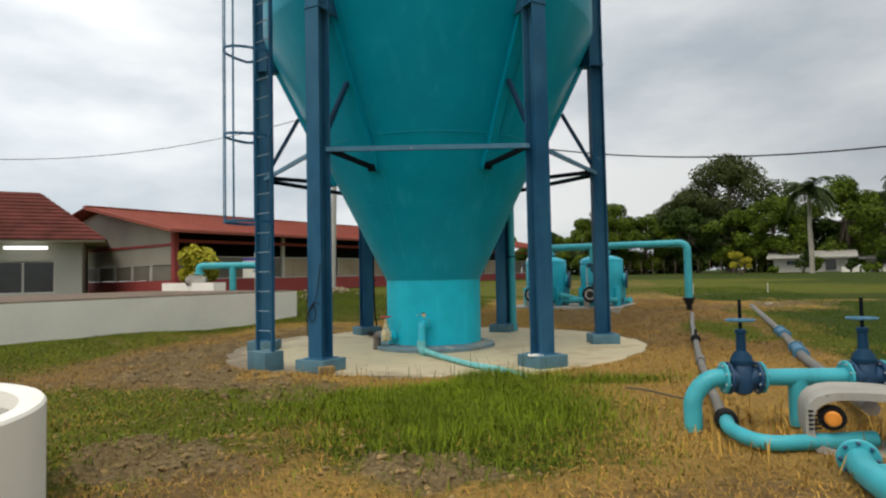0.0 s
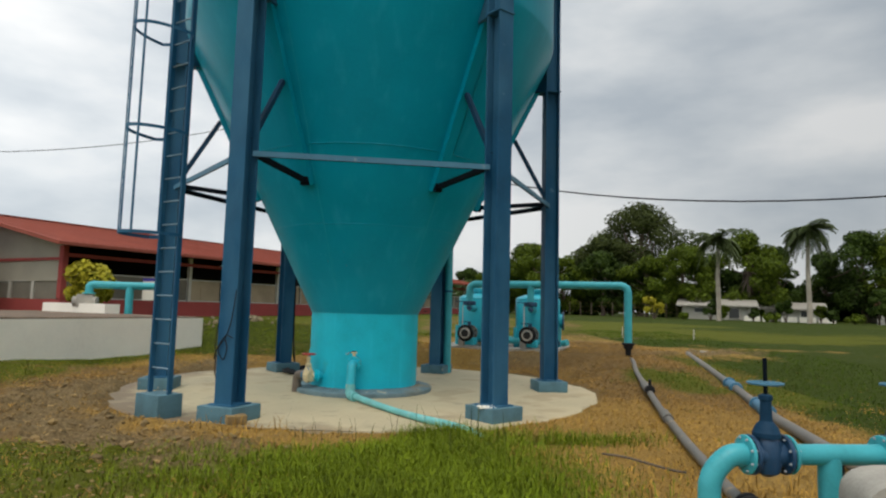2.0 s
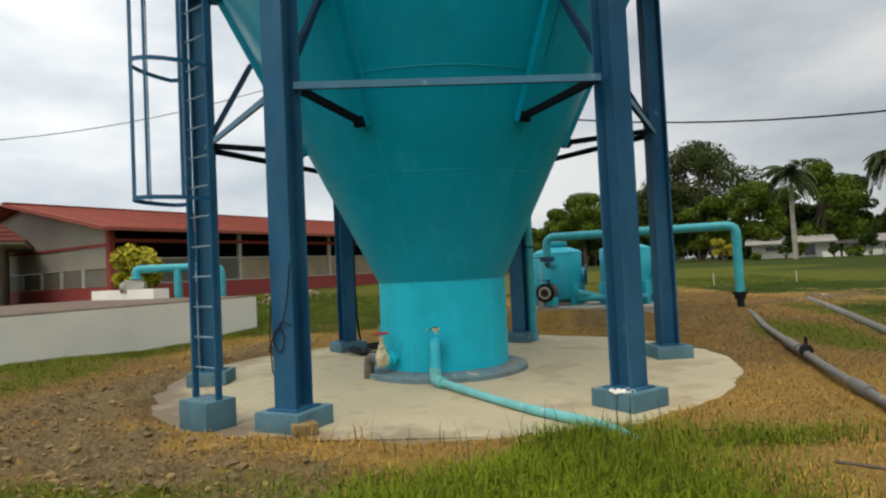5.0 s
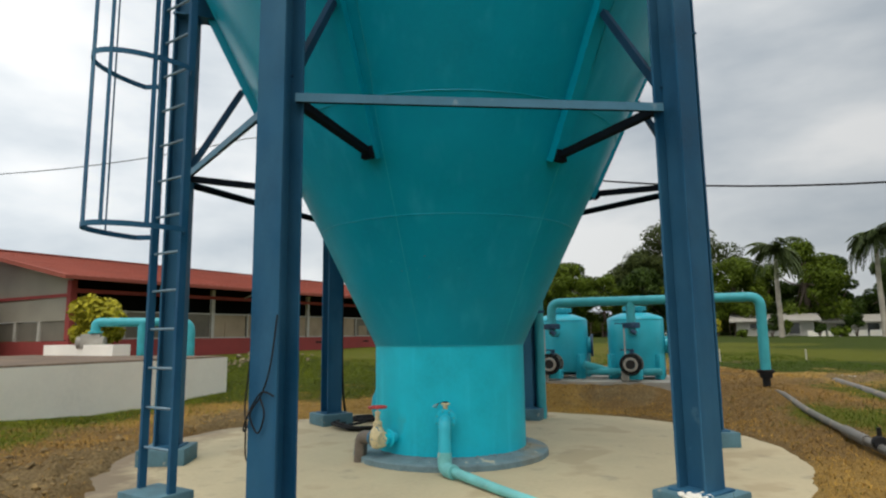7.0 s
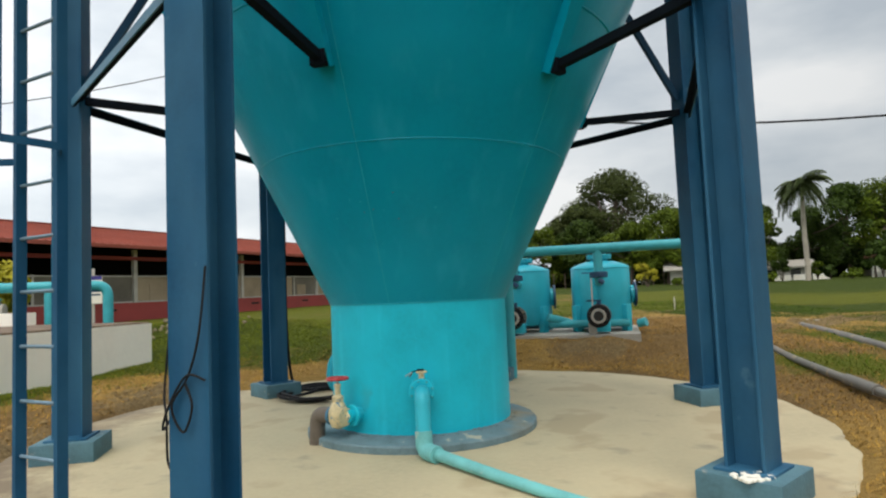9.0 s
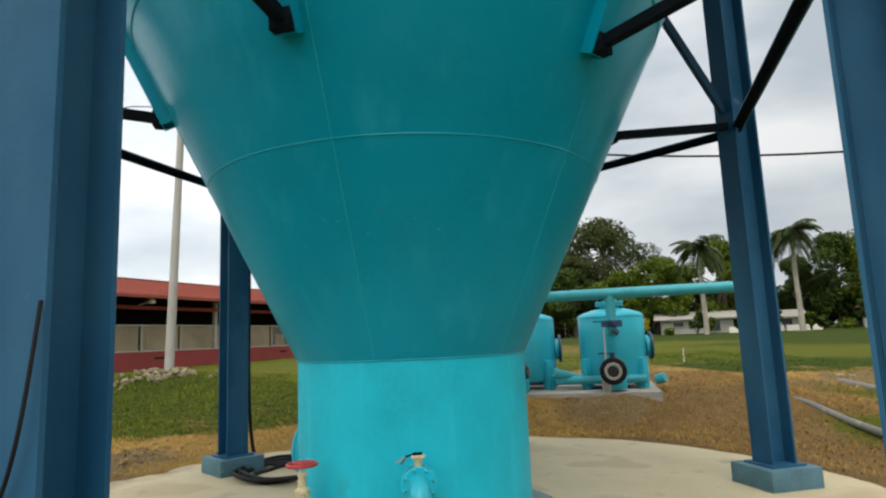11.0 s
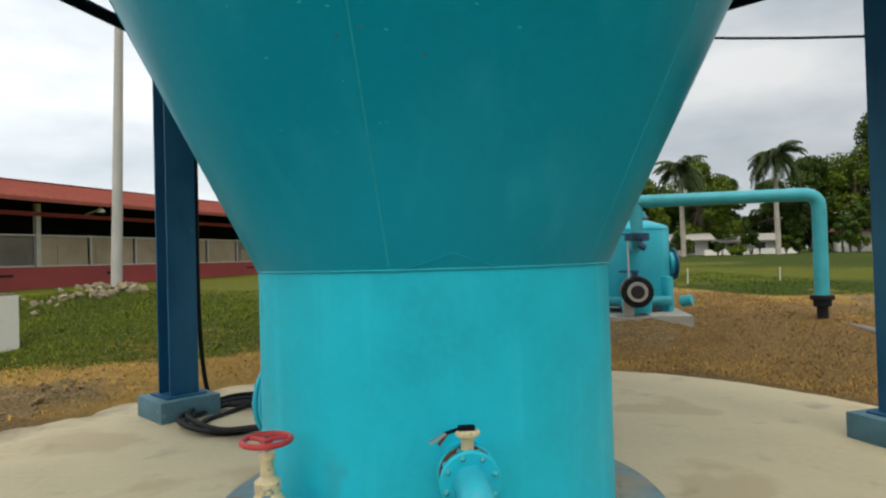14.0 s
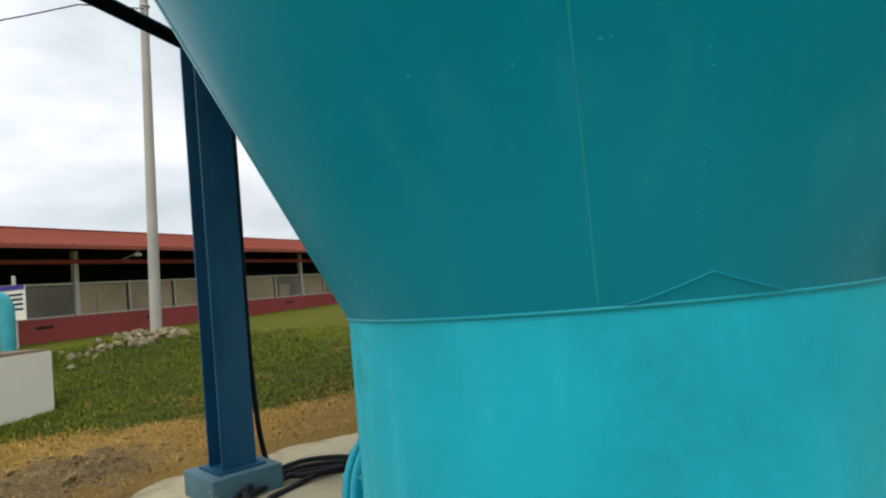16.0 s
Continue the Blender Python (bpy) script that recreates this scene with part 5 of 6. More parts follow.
    part("outlet_pedestal", bm, FILTER, f)
    bm = mesh()
    add_sweep(bm, [o0.lerp(o1, 0.5) + Vector((0, 0, 0.18)), o0.lerp(o1, 0.5) + Vector((0, 0, 0.30))], 0.05, 12)
    add_box(bm, o0.lerp(o1, 0.5) + Vector((0, 0, 0.30)) - HV * 0.1, (0.3, 0.05, 0.03), math.atan2(HV.y, HV.x))
    part("outlet_lever", bm, NAVY, f)
    bm = mesh()
    tube = tpos - HN * 0.13 - HV * 0.15
    add_sweep(bm, [tube + Vector((0, 0, GZ)), tube + Vector((0, 0, 1.60))], 0.015, 10)
    part("vent_tube", bm, FRAMEW, f, "thin pale vent tube")
    bm = mesh()
    add_box(bm, tube - HV * 0.02 + Vector((0, 0, GZ + 0.12)), (0.16, 0.12, 0.22), math.atan2(HV.y, HV.x), 0.01)
    part("tube_foot", bm, GREYCON, f, "small grey concrete foot")
    return f


filter_a = make_filter(T2)
d12 = T1 - T2
copy_thing(filter_a, Matrix.Translation(filter_a.location + d12))
mani = thing("drain_manifold", tuple(T2 + HN * 1.2 + Vector((0, 0, GZ))), "aqua drain pipes low between the filters", "pipe")
for off, z, a, b in ((0.55, 0.64, -0.9, 1.25), (0.95, 0.60, -0.9, 1.3), (1.3, 0.58, -2.2, 1.35)):
    bm = mesh()
    add_sweep(bm, [T2 + HN * off + HV * (a - 0.2) + Vector((0, 0, z)), T2 + HN * off + HV * b * 0.45 + Vector((0, 0, z))], 0.075, 16)
    part("drain_run", bm, PIPE if off < 1.2 else DULLBLUE, mani)
bm = mesh()
add_sweep(bm, [T2 - HV * 0.55 + HN * 0.75 + Vector((0, 0, 0.62)), T2 - HV * 1.12 + HN * 0.42 + Vector((0, 0, 0.80))], 0.085, 16)
part("angled_stub", bm, PIPE, mani, "aqua stub pipe between the filters")
bm = mesh()
add_sweep(bm, [T2 + HV * 0.75 + HN * 0.8 + Vector((0, 0, 0.60)), T2 + HV * 0.9 + HN * 0.72 + Vector((0, 0, 0.64))], 0.09, 16)
part("open_stub", bm, PIPE, mani)

# ---------------------------------------------------------------- pipes over the ground on the dry side
pa = thing("irrigation_pipe", (4.6, -2.5, 0.1), "grey plastic irrigation pipe lying on dry grass", "pipe", "ground pipes")
ptsA = [(far_end.x, far_end.y, 0.33), (6.15, 3.4, 0.34), (5.72, 1.9, 0.23), (5.15, -0.3, 0.14), (4.62, -2.3, 0.09), (4.1, -4.4, 0.06), (3.72, -6.0, 0.06), (3.52, -6.75, 0.09)]
bm = mesh()
add_sweep(bm, spline(ptsA, 8), 0.052, 16)
part("run", bm, GREYPIPE, pa)
for p, q in (((5.30, 0.3, 0.165), (5.12, -0.4, 0.14)), ((4.55, -2.6, 0.085), (4.42, -3.1, 0.08))):
    bm = mesh()
    add_sweep(bm, [p, q], 0.070, 16)
    part("sleeve", bm, GREYPIPE, pa)
bm = mesh()
add_sweep(bm, [(5.02, -0.78, 0.2), (5.02, -0.78, 0.36)], 0.025, 10)
add_disc(bm, (5.02, -0.78, 0.18), (0.25, 0.95, 0), 0.085, 0.08, 18)
part("saddle_tap", bm, BLACK, pa, "black saddle with a tap")
pb = thing("irrigation_pipe", (6.2, -2.0, 0.15), "grey irrigation pipe with blue couplings on dry grass", "pipe", "ground pipes")
ptsB = [(8.3, 5.3, 0.42), (7.75, 3.3, 0.35), (6.95, 0.1, 0.15), (6.08, -2.6, 0.10), (5.72, -3.9, 0.09), (5.2, -5.6, 0.12), (4.86, -6.7, 0.16)]
bm = mesh()
add_sweep(bm, spline(ptsB, 8), 0.072, 16)
part("run", bm, GREYPIPE, pb)
for p, q in (((7.05, 0.5, 0.18), (6.92, -0.02, 0.15)), ((6.35, -1.8, 0.12), (6.12, -2.5, 0.105))):
    bm = mesh()
    p, q = Vector(p), Vector(q)
    add_sweep(bm, [p, q], 0.092, 18)
    for e in (p, q):
        add_disc(bm, e, q - p, 0.12, 0.05, 18)
    part("coupling", bm, DULLBLUE, pb, "dull blue bolted coupling")

# ---------------------------------------------------------------- valve manifold
MZ = 0.46
M0, MD = Vector((3.70, -6.80, 0)), Vector((0.998, 0.06, 0)).normalized()
MN = Vector((MD.y, -MD.x, 0))
manifold = thing("valve_manifold", (M0.x, M0.y, 0), "aqua pipe manifold with two blue gate valves", "pipe")


def man_at(a, b=0.0, z=MZ):
    return M0 + MD * a + MN * b + Vector((0, 0, z))


bm = mesh()
add_sweep(bm, rounded([man_at(-0.46, 0, -0.05), man_at(-0.46, 0, 0.30), man_at(-0.30, 0, MZ), man_at(-0.13)], 0.24, 8), 0.082, 24)
part("elbow", bm, PIPE, manifold)
bm = mesh()
add_sweep(bm, [man_at(0.14), man_at(0.97)], 0.078, 24)
part("spool", bm, PIPE, manifold)
bm = mesh()
add_sweep(bm, [man_at(0.50, 0, MZ - 0.02), man_at(0.50, 0, 0.02)], 0.082, 22)
part("tee_leg", bm, PIPE, manifold)
bm = mesh()
add_sweep(bm, [man_at(0.60, -0.03, 0.40), man_at(0.62, -0.03, 0.10)], 0.035, 10)
part("bracket", bm, BLACK, manifold)
bm = mesh()
add_sweep(bm, [man_at(1.25), man_at(2.2)], 0.085, 24)
part("spool", bm, PIPE, manifold)


def gate_valve(a):
    c = man_at(a)
    bm = mesh()
    add_lathe(bm, [(0.03, -0.16), (0.085, -0.13), (0.105, -0.05), (0.105, 0.06), (0.085, 0.12), (0.075, 0.14)], 28, Matrix.Translation(c))
    add_sweep(bm, [c - MD * 0.13, c + MD * 0.13], 0.095, 24)
    v = part("gate_valve", bm, NAVY, manifold, "dark blue gate valve with handwheel")
    for s in (-0.13, 0.13):
        bm = mesh()
        add_disc(bm, c + MD * s, MD, 0.148, 0.03, 32)
        part("valve_flange", bm, NAVY, v)
        bm = mesh()
        add_disc(bm, c + MD * s * 1.3, MD, 0.145, 0.025, 32)
        part("pipe_flange", bm, PIPE, v)
        for k in range(8):
            e = 2 * math.pi * (k + 0.5) / 8
            bm = mesh()
            add_disc(bm, c + MD * s * 1.15 + MN * 0.123 * math.cos(e) + Vector((0, 0, 0.123 * math.sin(e))), MD, 0.012, 0.10, 6)
            part("bolt", bm, STEEL, v)
    bm = mesh()
    add_lathe(bm, [(0.10, 0.13), (0.10, 0.165), (0.095, 0.17), (0.085, 0.20), (0.06, 0.235), (0.045, 0.25), (0.04, 0.40), (0.05, 0.41), (0.05, 0.44), (0.03, 0.45)], 24, Matrix.Translation(c))
    part("bonnet", bm, STRUT, v, "greyish blue bonnet")
    bm = mesh()
    add_sweep(bm, [c + Vector((0, 0, 0.44)), c + Vector((0, 0, 0.72))], 0.016, 10)
    part("spindle", bm, BLACK_AND_SHADE, v, "blackened threaded spindle")
    bm = mesh()
    w = c + Vector((0, 0, 0.53))
    add_lathe(bm, [(0.122 + 0.010 * math.cos(e), 0.010 * math.sin(e)) for e in (2 * math.pi * i / 10 for i in range(10))], 36, Matrix.Translation(w), close=True)
    for k in range(5):
        e = 2 * math.pi * k / 5
        add_sweep(bm, [w, w + Vector((0.118 * math.cos(e), 0.118 * math.sin(e), 0))], 0.009, 8)
    add_disc(bm, w, (0, 0, 1), 0.04, 0.035, 16)
    part("handwheel", bm, SKYLIT_FADED, v, "faded grey-blue handwheel")


gate_valve(0.0)
gate_valve(1.10)
low = thing("suction_pipe", (3.5, -7.3, 0), "low aqua pipe bending into the grey pipe", "pipe")
bm = mesh()
add_sweep(bm, rounded([(3.52, -6.86, 0.09), (3.42, -7.25, 0.09), (3.55, -7.62, 0.07), (4.45, -7.50, 0.09)], 0.3, 8), 0.062, 20)
part("bent_pipe", bm, PIPE, low)
for p in ((3.525, -6.84, 0.09), (3.51, -6.92, 0.09)):
    bm = mesh()
    add_disc(bm, p, (0.2, 1, 0), 0.10, 0.035, 20)
    part("flange", bm, BLACK, low)
# concrete culvert ring, the orange cap in it, and the thick pipe before it
cul = thing("concrete_culvert", (4.3, -7.5, 0), "grey concrete culvert section half sunk in dry grass", "culvert")
bm = mesh()
ca_, cb_ = Vector((4.30, -7.72, 0.22)), Vector((0.30, 0.95, 0)).normalized()
cx_ = Vector((cb_.y, -cb_.x, 0))
outer, inner = [], []
for k in range(40):
    e = 2 * math.pi * k / 40
    q = (abs(math.cos(e)) ** 3.2 + abs(math.sin(e)) ** 3.2) ** (-1 / 3.2)
    outer.append(cx_ * 0.43 * q * math.cos(e) + Vector((0, 0, 0.27 * q * math.sin(e))))
    inner.append(cx_ * 0.37 * q * math.cos(e) + Vector((0, 0, 0.21 * q * math.sin(e))))
r0 = [bm.verts.new(ca_ + p) for p in outer]
r1 = [bm.verts.new(ca_ + cb_ * 0.52 + p) for p in outer]
r2 = [bm.verts.new(ca_ + cb_ * 0.52 + p) for p in inner]
r3 = [bm.verts.new(ca_ + p) for p in inner]
for a, b in ((r0, r1), (r1, r2), (r2, r3), (r3, r0)):
    for k in range(40):
        bm.faces.new((a[k], a[(k + 1) % 40], b[(k + 1) % 40], b[k]))
part("ring", bm, GREYCON, cul)
bm = mesh()
oc = Vector((4.07, -7.66, 0.27))
add_disc(bm, oc + cb_ * 0.10, cb_, 0.10, 0.06, 28)
cap_back = part("flange", bm, BLACK, cul, "black bolted flange")
bm = mesh()
add_disc(bm, oc + cb_ * 0.05, cb_, 0.06, 0.05, 24)
part("orange_cap", bm, ORANGE, cap_back, "orange plastic cap")
for k in range(5):
    bm = mesh()
    add_sweep(bm, [oc + Vector((-0.16, 0.05, 0.06 - 0.035 * k)), oc + Vector((-0.06, 0.08, 0.06 - 0.035 * k))], 0.009, 8)
    part("bolt", bm, BLACK, cul)
thick = thing("thick_pipe", (3.85, -8.3, 0), "thick aqua pipe with a flange in dry grass", "pipe")
bm = mesh()
add_sweep(bm, rounded([(4.05, -8.02, 0.08), (3.93, -8.30, 0.09), (3.84, -8.85, 0.10), (3.82, -9.8, 0.10)], 0.2, 6), 0.092, 24)
part("pipe", bm, PIPE, thick)
bm = mesh()
add_disc(bm, (4.03, -8.06, 0.09), (0.35, 0.9, 0), 0.14, 0.04, 30)
fl2 = part("flange", bm, PIPE, thick)
for k in range(8):
    e = 2 * math.pi * k / 8
    bm = mesh()
    add_disc(bm, Vector((4.03, -8.06, 0.09)) + Vector((0.93, -0.36, 0)) * 0.115 * math.cos(e) + Vector((0, 0, 0.115 * math.sin(e))), (0.35, 0.9, 0), 0.016, 0.09, 6)
    part("bolt", bm, NAVY, fl2)
bm = mesh()
add_sweep(bm, [(3.90, -8.42, 0.10), (4.5, -8.36, 0.10)], 0.06, 18)
part("branch", bm, PIPE, thick)

# ---------------------------------------------------------------- round white well
WC = Vector((-2.84, -9.87, 0))
well = thing("round_well", (WC.x, WC.y, -0.06), "round white painted concrete well ring filled with rubble", "well")
bm = mesh()
m = Matrix.Translation((WC.x, WC.y, 0.05))
add_lathe(bm, [(1.60, -0.2), (1.60, 0.62), (1.585, 0.64), (1.475, 0.64), (1.445, 0.62), (1.445, 0.3)], 96, m)
part("ring_wall", bm, WHITEWALL, well)
bm = mesh()
add_lathe(bm, [(1.441, 0.38), (1.44, 0.50), (0.8, 0.53), (0.01, 0.525)], 64, m)
part("fill", bm, GREYCON, well, "grey gravelly fill")

# ---------------------------------------------------------------- pole, wires and rubble
pole = thing("utility_pole", (-5.6, 11.85, 0.9), "tapered pale concrete utility pole", "pole")
bm = mesh()
add_sweep(bm, [(-5.62, 11.85, 0.4), (-5.40, 11.85, 8.7)], [0.125, 0.085], 16)
part("shaft", bm, POLEC, pole)
bm = mesh()
add_disc(bm, (-5.40, 11.85, 8.3), (0, 0, 1), 0.11, 0.06, 16)
part("band", bm, STEEL, pole)
bm = mesh()
pts = []
for i in range(41):
    x = -5.4 + (26 + 5.4) * i / 40
    pts.append((x, 8.5 - 0.6 * x + 0.0, max(6.3733 - 0.399 * x + 0.0185 * x * x, 0)))
pts[0] = (-5.4, 11.75, 8.5)
add_sweep(bm, pts, 0.021, 6)
single("overhead_wire", bm, BLACK, "black overhead wire sagging from the pole", "wire", "overhead wires")
bm = mesh()
pts = []
for i in range(31):
    x = -5.4 - 26 * i / 30
    pts.append((x, 11.5 + 0.15 * x + 0.9 * (1 - i / 30) * max(0, 1 - i), 10.0814 + 0.4537 * x + 0.0134 * x * x))
pts[0] = (-5.4, 11.75, 8.2)
add_sweep(bm, pts, 0.014, 6)
single("overhead_wire", bm, BLACK, "dark overhead wire running off over the roofs", "wire", "overhead wires")
bm = mesh()
add_sweep(bm, [(26, -7.1, 0.0), (26, -7.1, 9.5)], [0.13, 0.09], 14)
single("utility_pole", bm, POLEC, "tapered pale concrete utility pole by the lawn", "pole")
rs = random.Random(12)
for k in range(70):
    s = rs.uniform(0.04, 0.12)
    if k < 45:
        t = rs.random()
        x, y = -6.9 + 1.9 * t + rs.gauss(0, 0.25), 10.1 + 1.5 * t + rs.gauss(0, 0.35)
    else:
        x, y = -5.6 + rs.gauss(0, 0.5), 11.5 + rs.gauss(0, 0.4)
    bm = mesh()
    bmesh.ops.create_icosphere(bm, subdivisions=2, radius=s, matrix=Matrix.Translation((x, y, land_at(x, y) + s * 0.25)) @ Euler((rs.random() * 6, rs.random() * 6, 0)).to_matrix().to_4x4() @ Matrix.Diagonal((1, rs.uniform(0.6, 1), rs.uniform(0.5, 0.8), 1)))
    for v in bm.verts:
        v.co += Vector((rs.uniform(-1, 1), rs.uniform(-1, 1), rs.uniform(-1, 1))) * s * 0.18
    tagged(new("stone", finish(bm, "stone", STONE, 30)), "pale rubble stone heaped by the pole", "stone", "rubble")


# ---------------------------------------------------------------- trees, palms and bushes
def leaf_cloud(name, centres, count, size, material, parent, seed, flat=0.75):
    """Many small leaf sprays scattered through round clumps."""
    r = np.random.RandomState(seed)
    c = np.array([p[:3] for p in centres])
    w = np.array([p[3] for p in centres])
    pick = r.choice(len(c), count, p=w ** 2 / (w ** 2).sum())
    d = r.normal(size=(count, 3))
    d /= np.linalg.norm(d, axis=1)[:, None]
    rad = w[pick] * (0.55 + 0.5 * r.rand(count) ** 0.6)
    pos = c[pick] + d * rad[:, None] * np.array([1, 1, flat])
    nrm = d + r.normal(size=(count, 3)) * 0.7 + np.array([0, 0, 0.35])
    nrm /= np.linalg.norm(nrm, axis=1)[:, None]
    t = np.cross(nrm, r.normal(size=(count, 3)))
    t /= np.linalg.norm(t, axis=1)[:, None] + 1e-9
    b = np.cross(nrm, t)
    s = size * (0.6 + 0.8 * r.rand(count))[:, None]
    k = 4
    verts = np.zeros((count, k, 3))
    for i, (u, v) in enumerate(((-1.0, 0.05), (-0.1, -0.55), (1.0, -0.1), (0.15, 0.5))):
        verts[:, i] = pos + t * s * u + b * s * v + nrm * s * (0.2 * (u * v))
    me = bpy.data.meshes.new(name)
    me.vertices.add(count * k)
    me.vertices.foreach_set("co", verts.astype(np.float32).ravel())
    me.loops.add(count * k)
    me.loops.foreach_set("vertex_index", np.arange(count * k, dtype=np.int32))
    me.polygons.add(count)
    me.polygons.foreach_set("loop_start", (np.arange(count) * k).astype(np.int32))
    me.update(calc_edges=True)
    me.materials.append(material)
    ob = new(name, me)
    ob.parent = parent
    ob.matrix_parent_inverse = Matrix.Translation(-origin_of(parent))
    return ob


def make_tree(x, y, high, wide, material, seed, label, clumps=16, leaves=3200, size=0.34, bare_trunk=0.3):
    r = random.Random(seed)
    g = land_at(x, y)
    t = thing("tree", (x, y, g), label, "tree", "trees beyond the lawn")
    bm = mesh()
    top = Vector((x + r.uniform(-0.4, 0.4), y, g + high * 0.75))
    trunk = [Vector((x, y, g - 0.3)), Vector((x + r.uniform(-0.2, 0.2), y, g + high * 0.3)), top]
    add_sweep(bm, spline(trunk, 6), [0.035 * high * (1 - 0.72 * i / 12) for i in range(13)], 10)
    cents = []
    for i in range(clumps):
        e = r.uniform(0, 2 * math.pi)
        f = r.uniform(bare_trunk, 1.0)
        belly = math.sin(math.pi * min(1, (f - bare_trunk) / (1 - bare_trunk) * 0.85 + 0.12))
        rr = wide * 0.5 * belly * r.uniform(0.35, 0.95)
        c = (x + rr * math.cos(e), y + rr * math.sin(e), g + high * f * 0.93, high * r.uniform(0.085, 0.16))
        cents.append(c)
        if i % 2 == 0:
            s0 = trunk[1].lerp(top, r.uniform(0.0, 0.8))
            m_ = s0.lerp(Vector(c[:3]), 0.5) + Vector((0, 0, -0.04 * high))
            add_sweep(bm, spline([s0, m_, Vector(c[:3])], 4), [0.011 * high * (1 - 0.08 * j) for j in range(9)], 6)
    part("trunk", bm, BARK, t)
    leaf_cloud("crown", cents, leaves, size, material, t, seed)
    return t


def make_bush(x, y, z, high, wide, material, seed, label, leaves=900, size=0.09, category="bush"):
    r = random.Random(seed)
    t = thing("bush", (x, y, z), label, category)
    bm = mesh()
    cents = []
    for i in range(9):
        e, rr = r.uniform(0, 6.28), wide * 0.42 * r.random() ** 0.6
        c = Vector((x + rr * math.cos(e), y + rr * math.sin(e), z + high * r.uniform(0.35, 0.85)))
        cents.append((*c, wide * r.uniform(0.14, 0.24)))
        add_sweep(bm, [Vector((x, y, z - 0.05)), Vector((x, y, z)).lerp(c, 0.5) + Vector((0, 0, 0.05)), c], [0.03, 0.02, 0.01], 6)
    part("stem", bm, BARK, t)
    leaf_cloud("crown", cents, leaves, size, material, t, seed, flat=0.9)
    return t


def make_palm(x, y, high, seed, fronds=34, length=2.5):
    r = random.Random(seed)
    g = land_at(x, y)
    t = thing("palm_tree", (x, y, g), "tall palm with pale trunk and drooping fronds", "palm tree", "palms")
    bm = mesh()
    pts = [Vector((x + 0.03 * math.sin(i), y, g - 0.2 + (high + 0.2) * i / 8)) for i in range(9)]
    add_sweep(bm, pts, [0.22 - 0.009 * i for i in range(9)], 12)
    part("trunk", bm, PALMBARK, t)
    top = pts[-1]
    bm = mesh()
    add_sweep(bm, [top - Vector((0, 0, 0.2)), top + Vector((0, 0, 1.0))], [0.17, 0.08], 10)
    part("crownshaft", bm, FROND, t)
    for k in range(fronds):
        bm = mesh()
        e = 2 * math.pi * k / fronds + r.uniform(-0.2, 0.2)
        rise = r.uniform(-0.5, 1.25)
        ln = length * r.uniform(0.8, 1.1)
        d, s = Vector((math.cos(e), math.sin(e), 0)), Vector((-math.sin(e), math.cos(e), 0))
        spine = []
        for i in range(11):
            f = i / 10
            spine.append(top + Vector((0, 0, 0.7)) + d * ln * (f - 0.25 * f * f * (1 - rise)) + Vector((0, 0, ln * (rise * f * 0.85 - 0.85 * f * f))))
        for a, b in zip(spine, spine[1:]):
            add_bar(bm, a, b, 0.05, 0.03)
        for i in range(1, 44):
            f = i / 44
            j = min(int(f * 10), 9)
            p = spine[j].lerp(spine[j + 1], f * 10 - j)
            w = 0.75 * math.sin(math.pi * (0.12 + 0.83 * f)) * ln / 2.6
            for sg_ in (-1, 1):
                tip = p + s * sg_ * w * 0.8 + d * w * 0.35 + Vector((0, 0, -w * r.uniform(0.35, 0.7)))
                q = (p + tip) / 2 + Vector((0, 0, 0.06))
                wd = d * 0.035
                v = [bm.verts.new(p - wd), bm.verts.new(p + wd), bm.verts.new(q + wd * 1.2), bm.verts.new(tip), bm.verts.new(q - wd * 1.2)]
                bm.faces.new(v)
        part("frond", bm, FROND, t)
    return t


EYE_X, EYE_Y = 1.1, -11.9


def out_there(ratio, depth):
    """A place beyond the lawn, by its bearing from the walk's start."""
    return EYE_X + ratio * depth, EYE_Y + depth


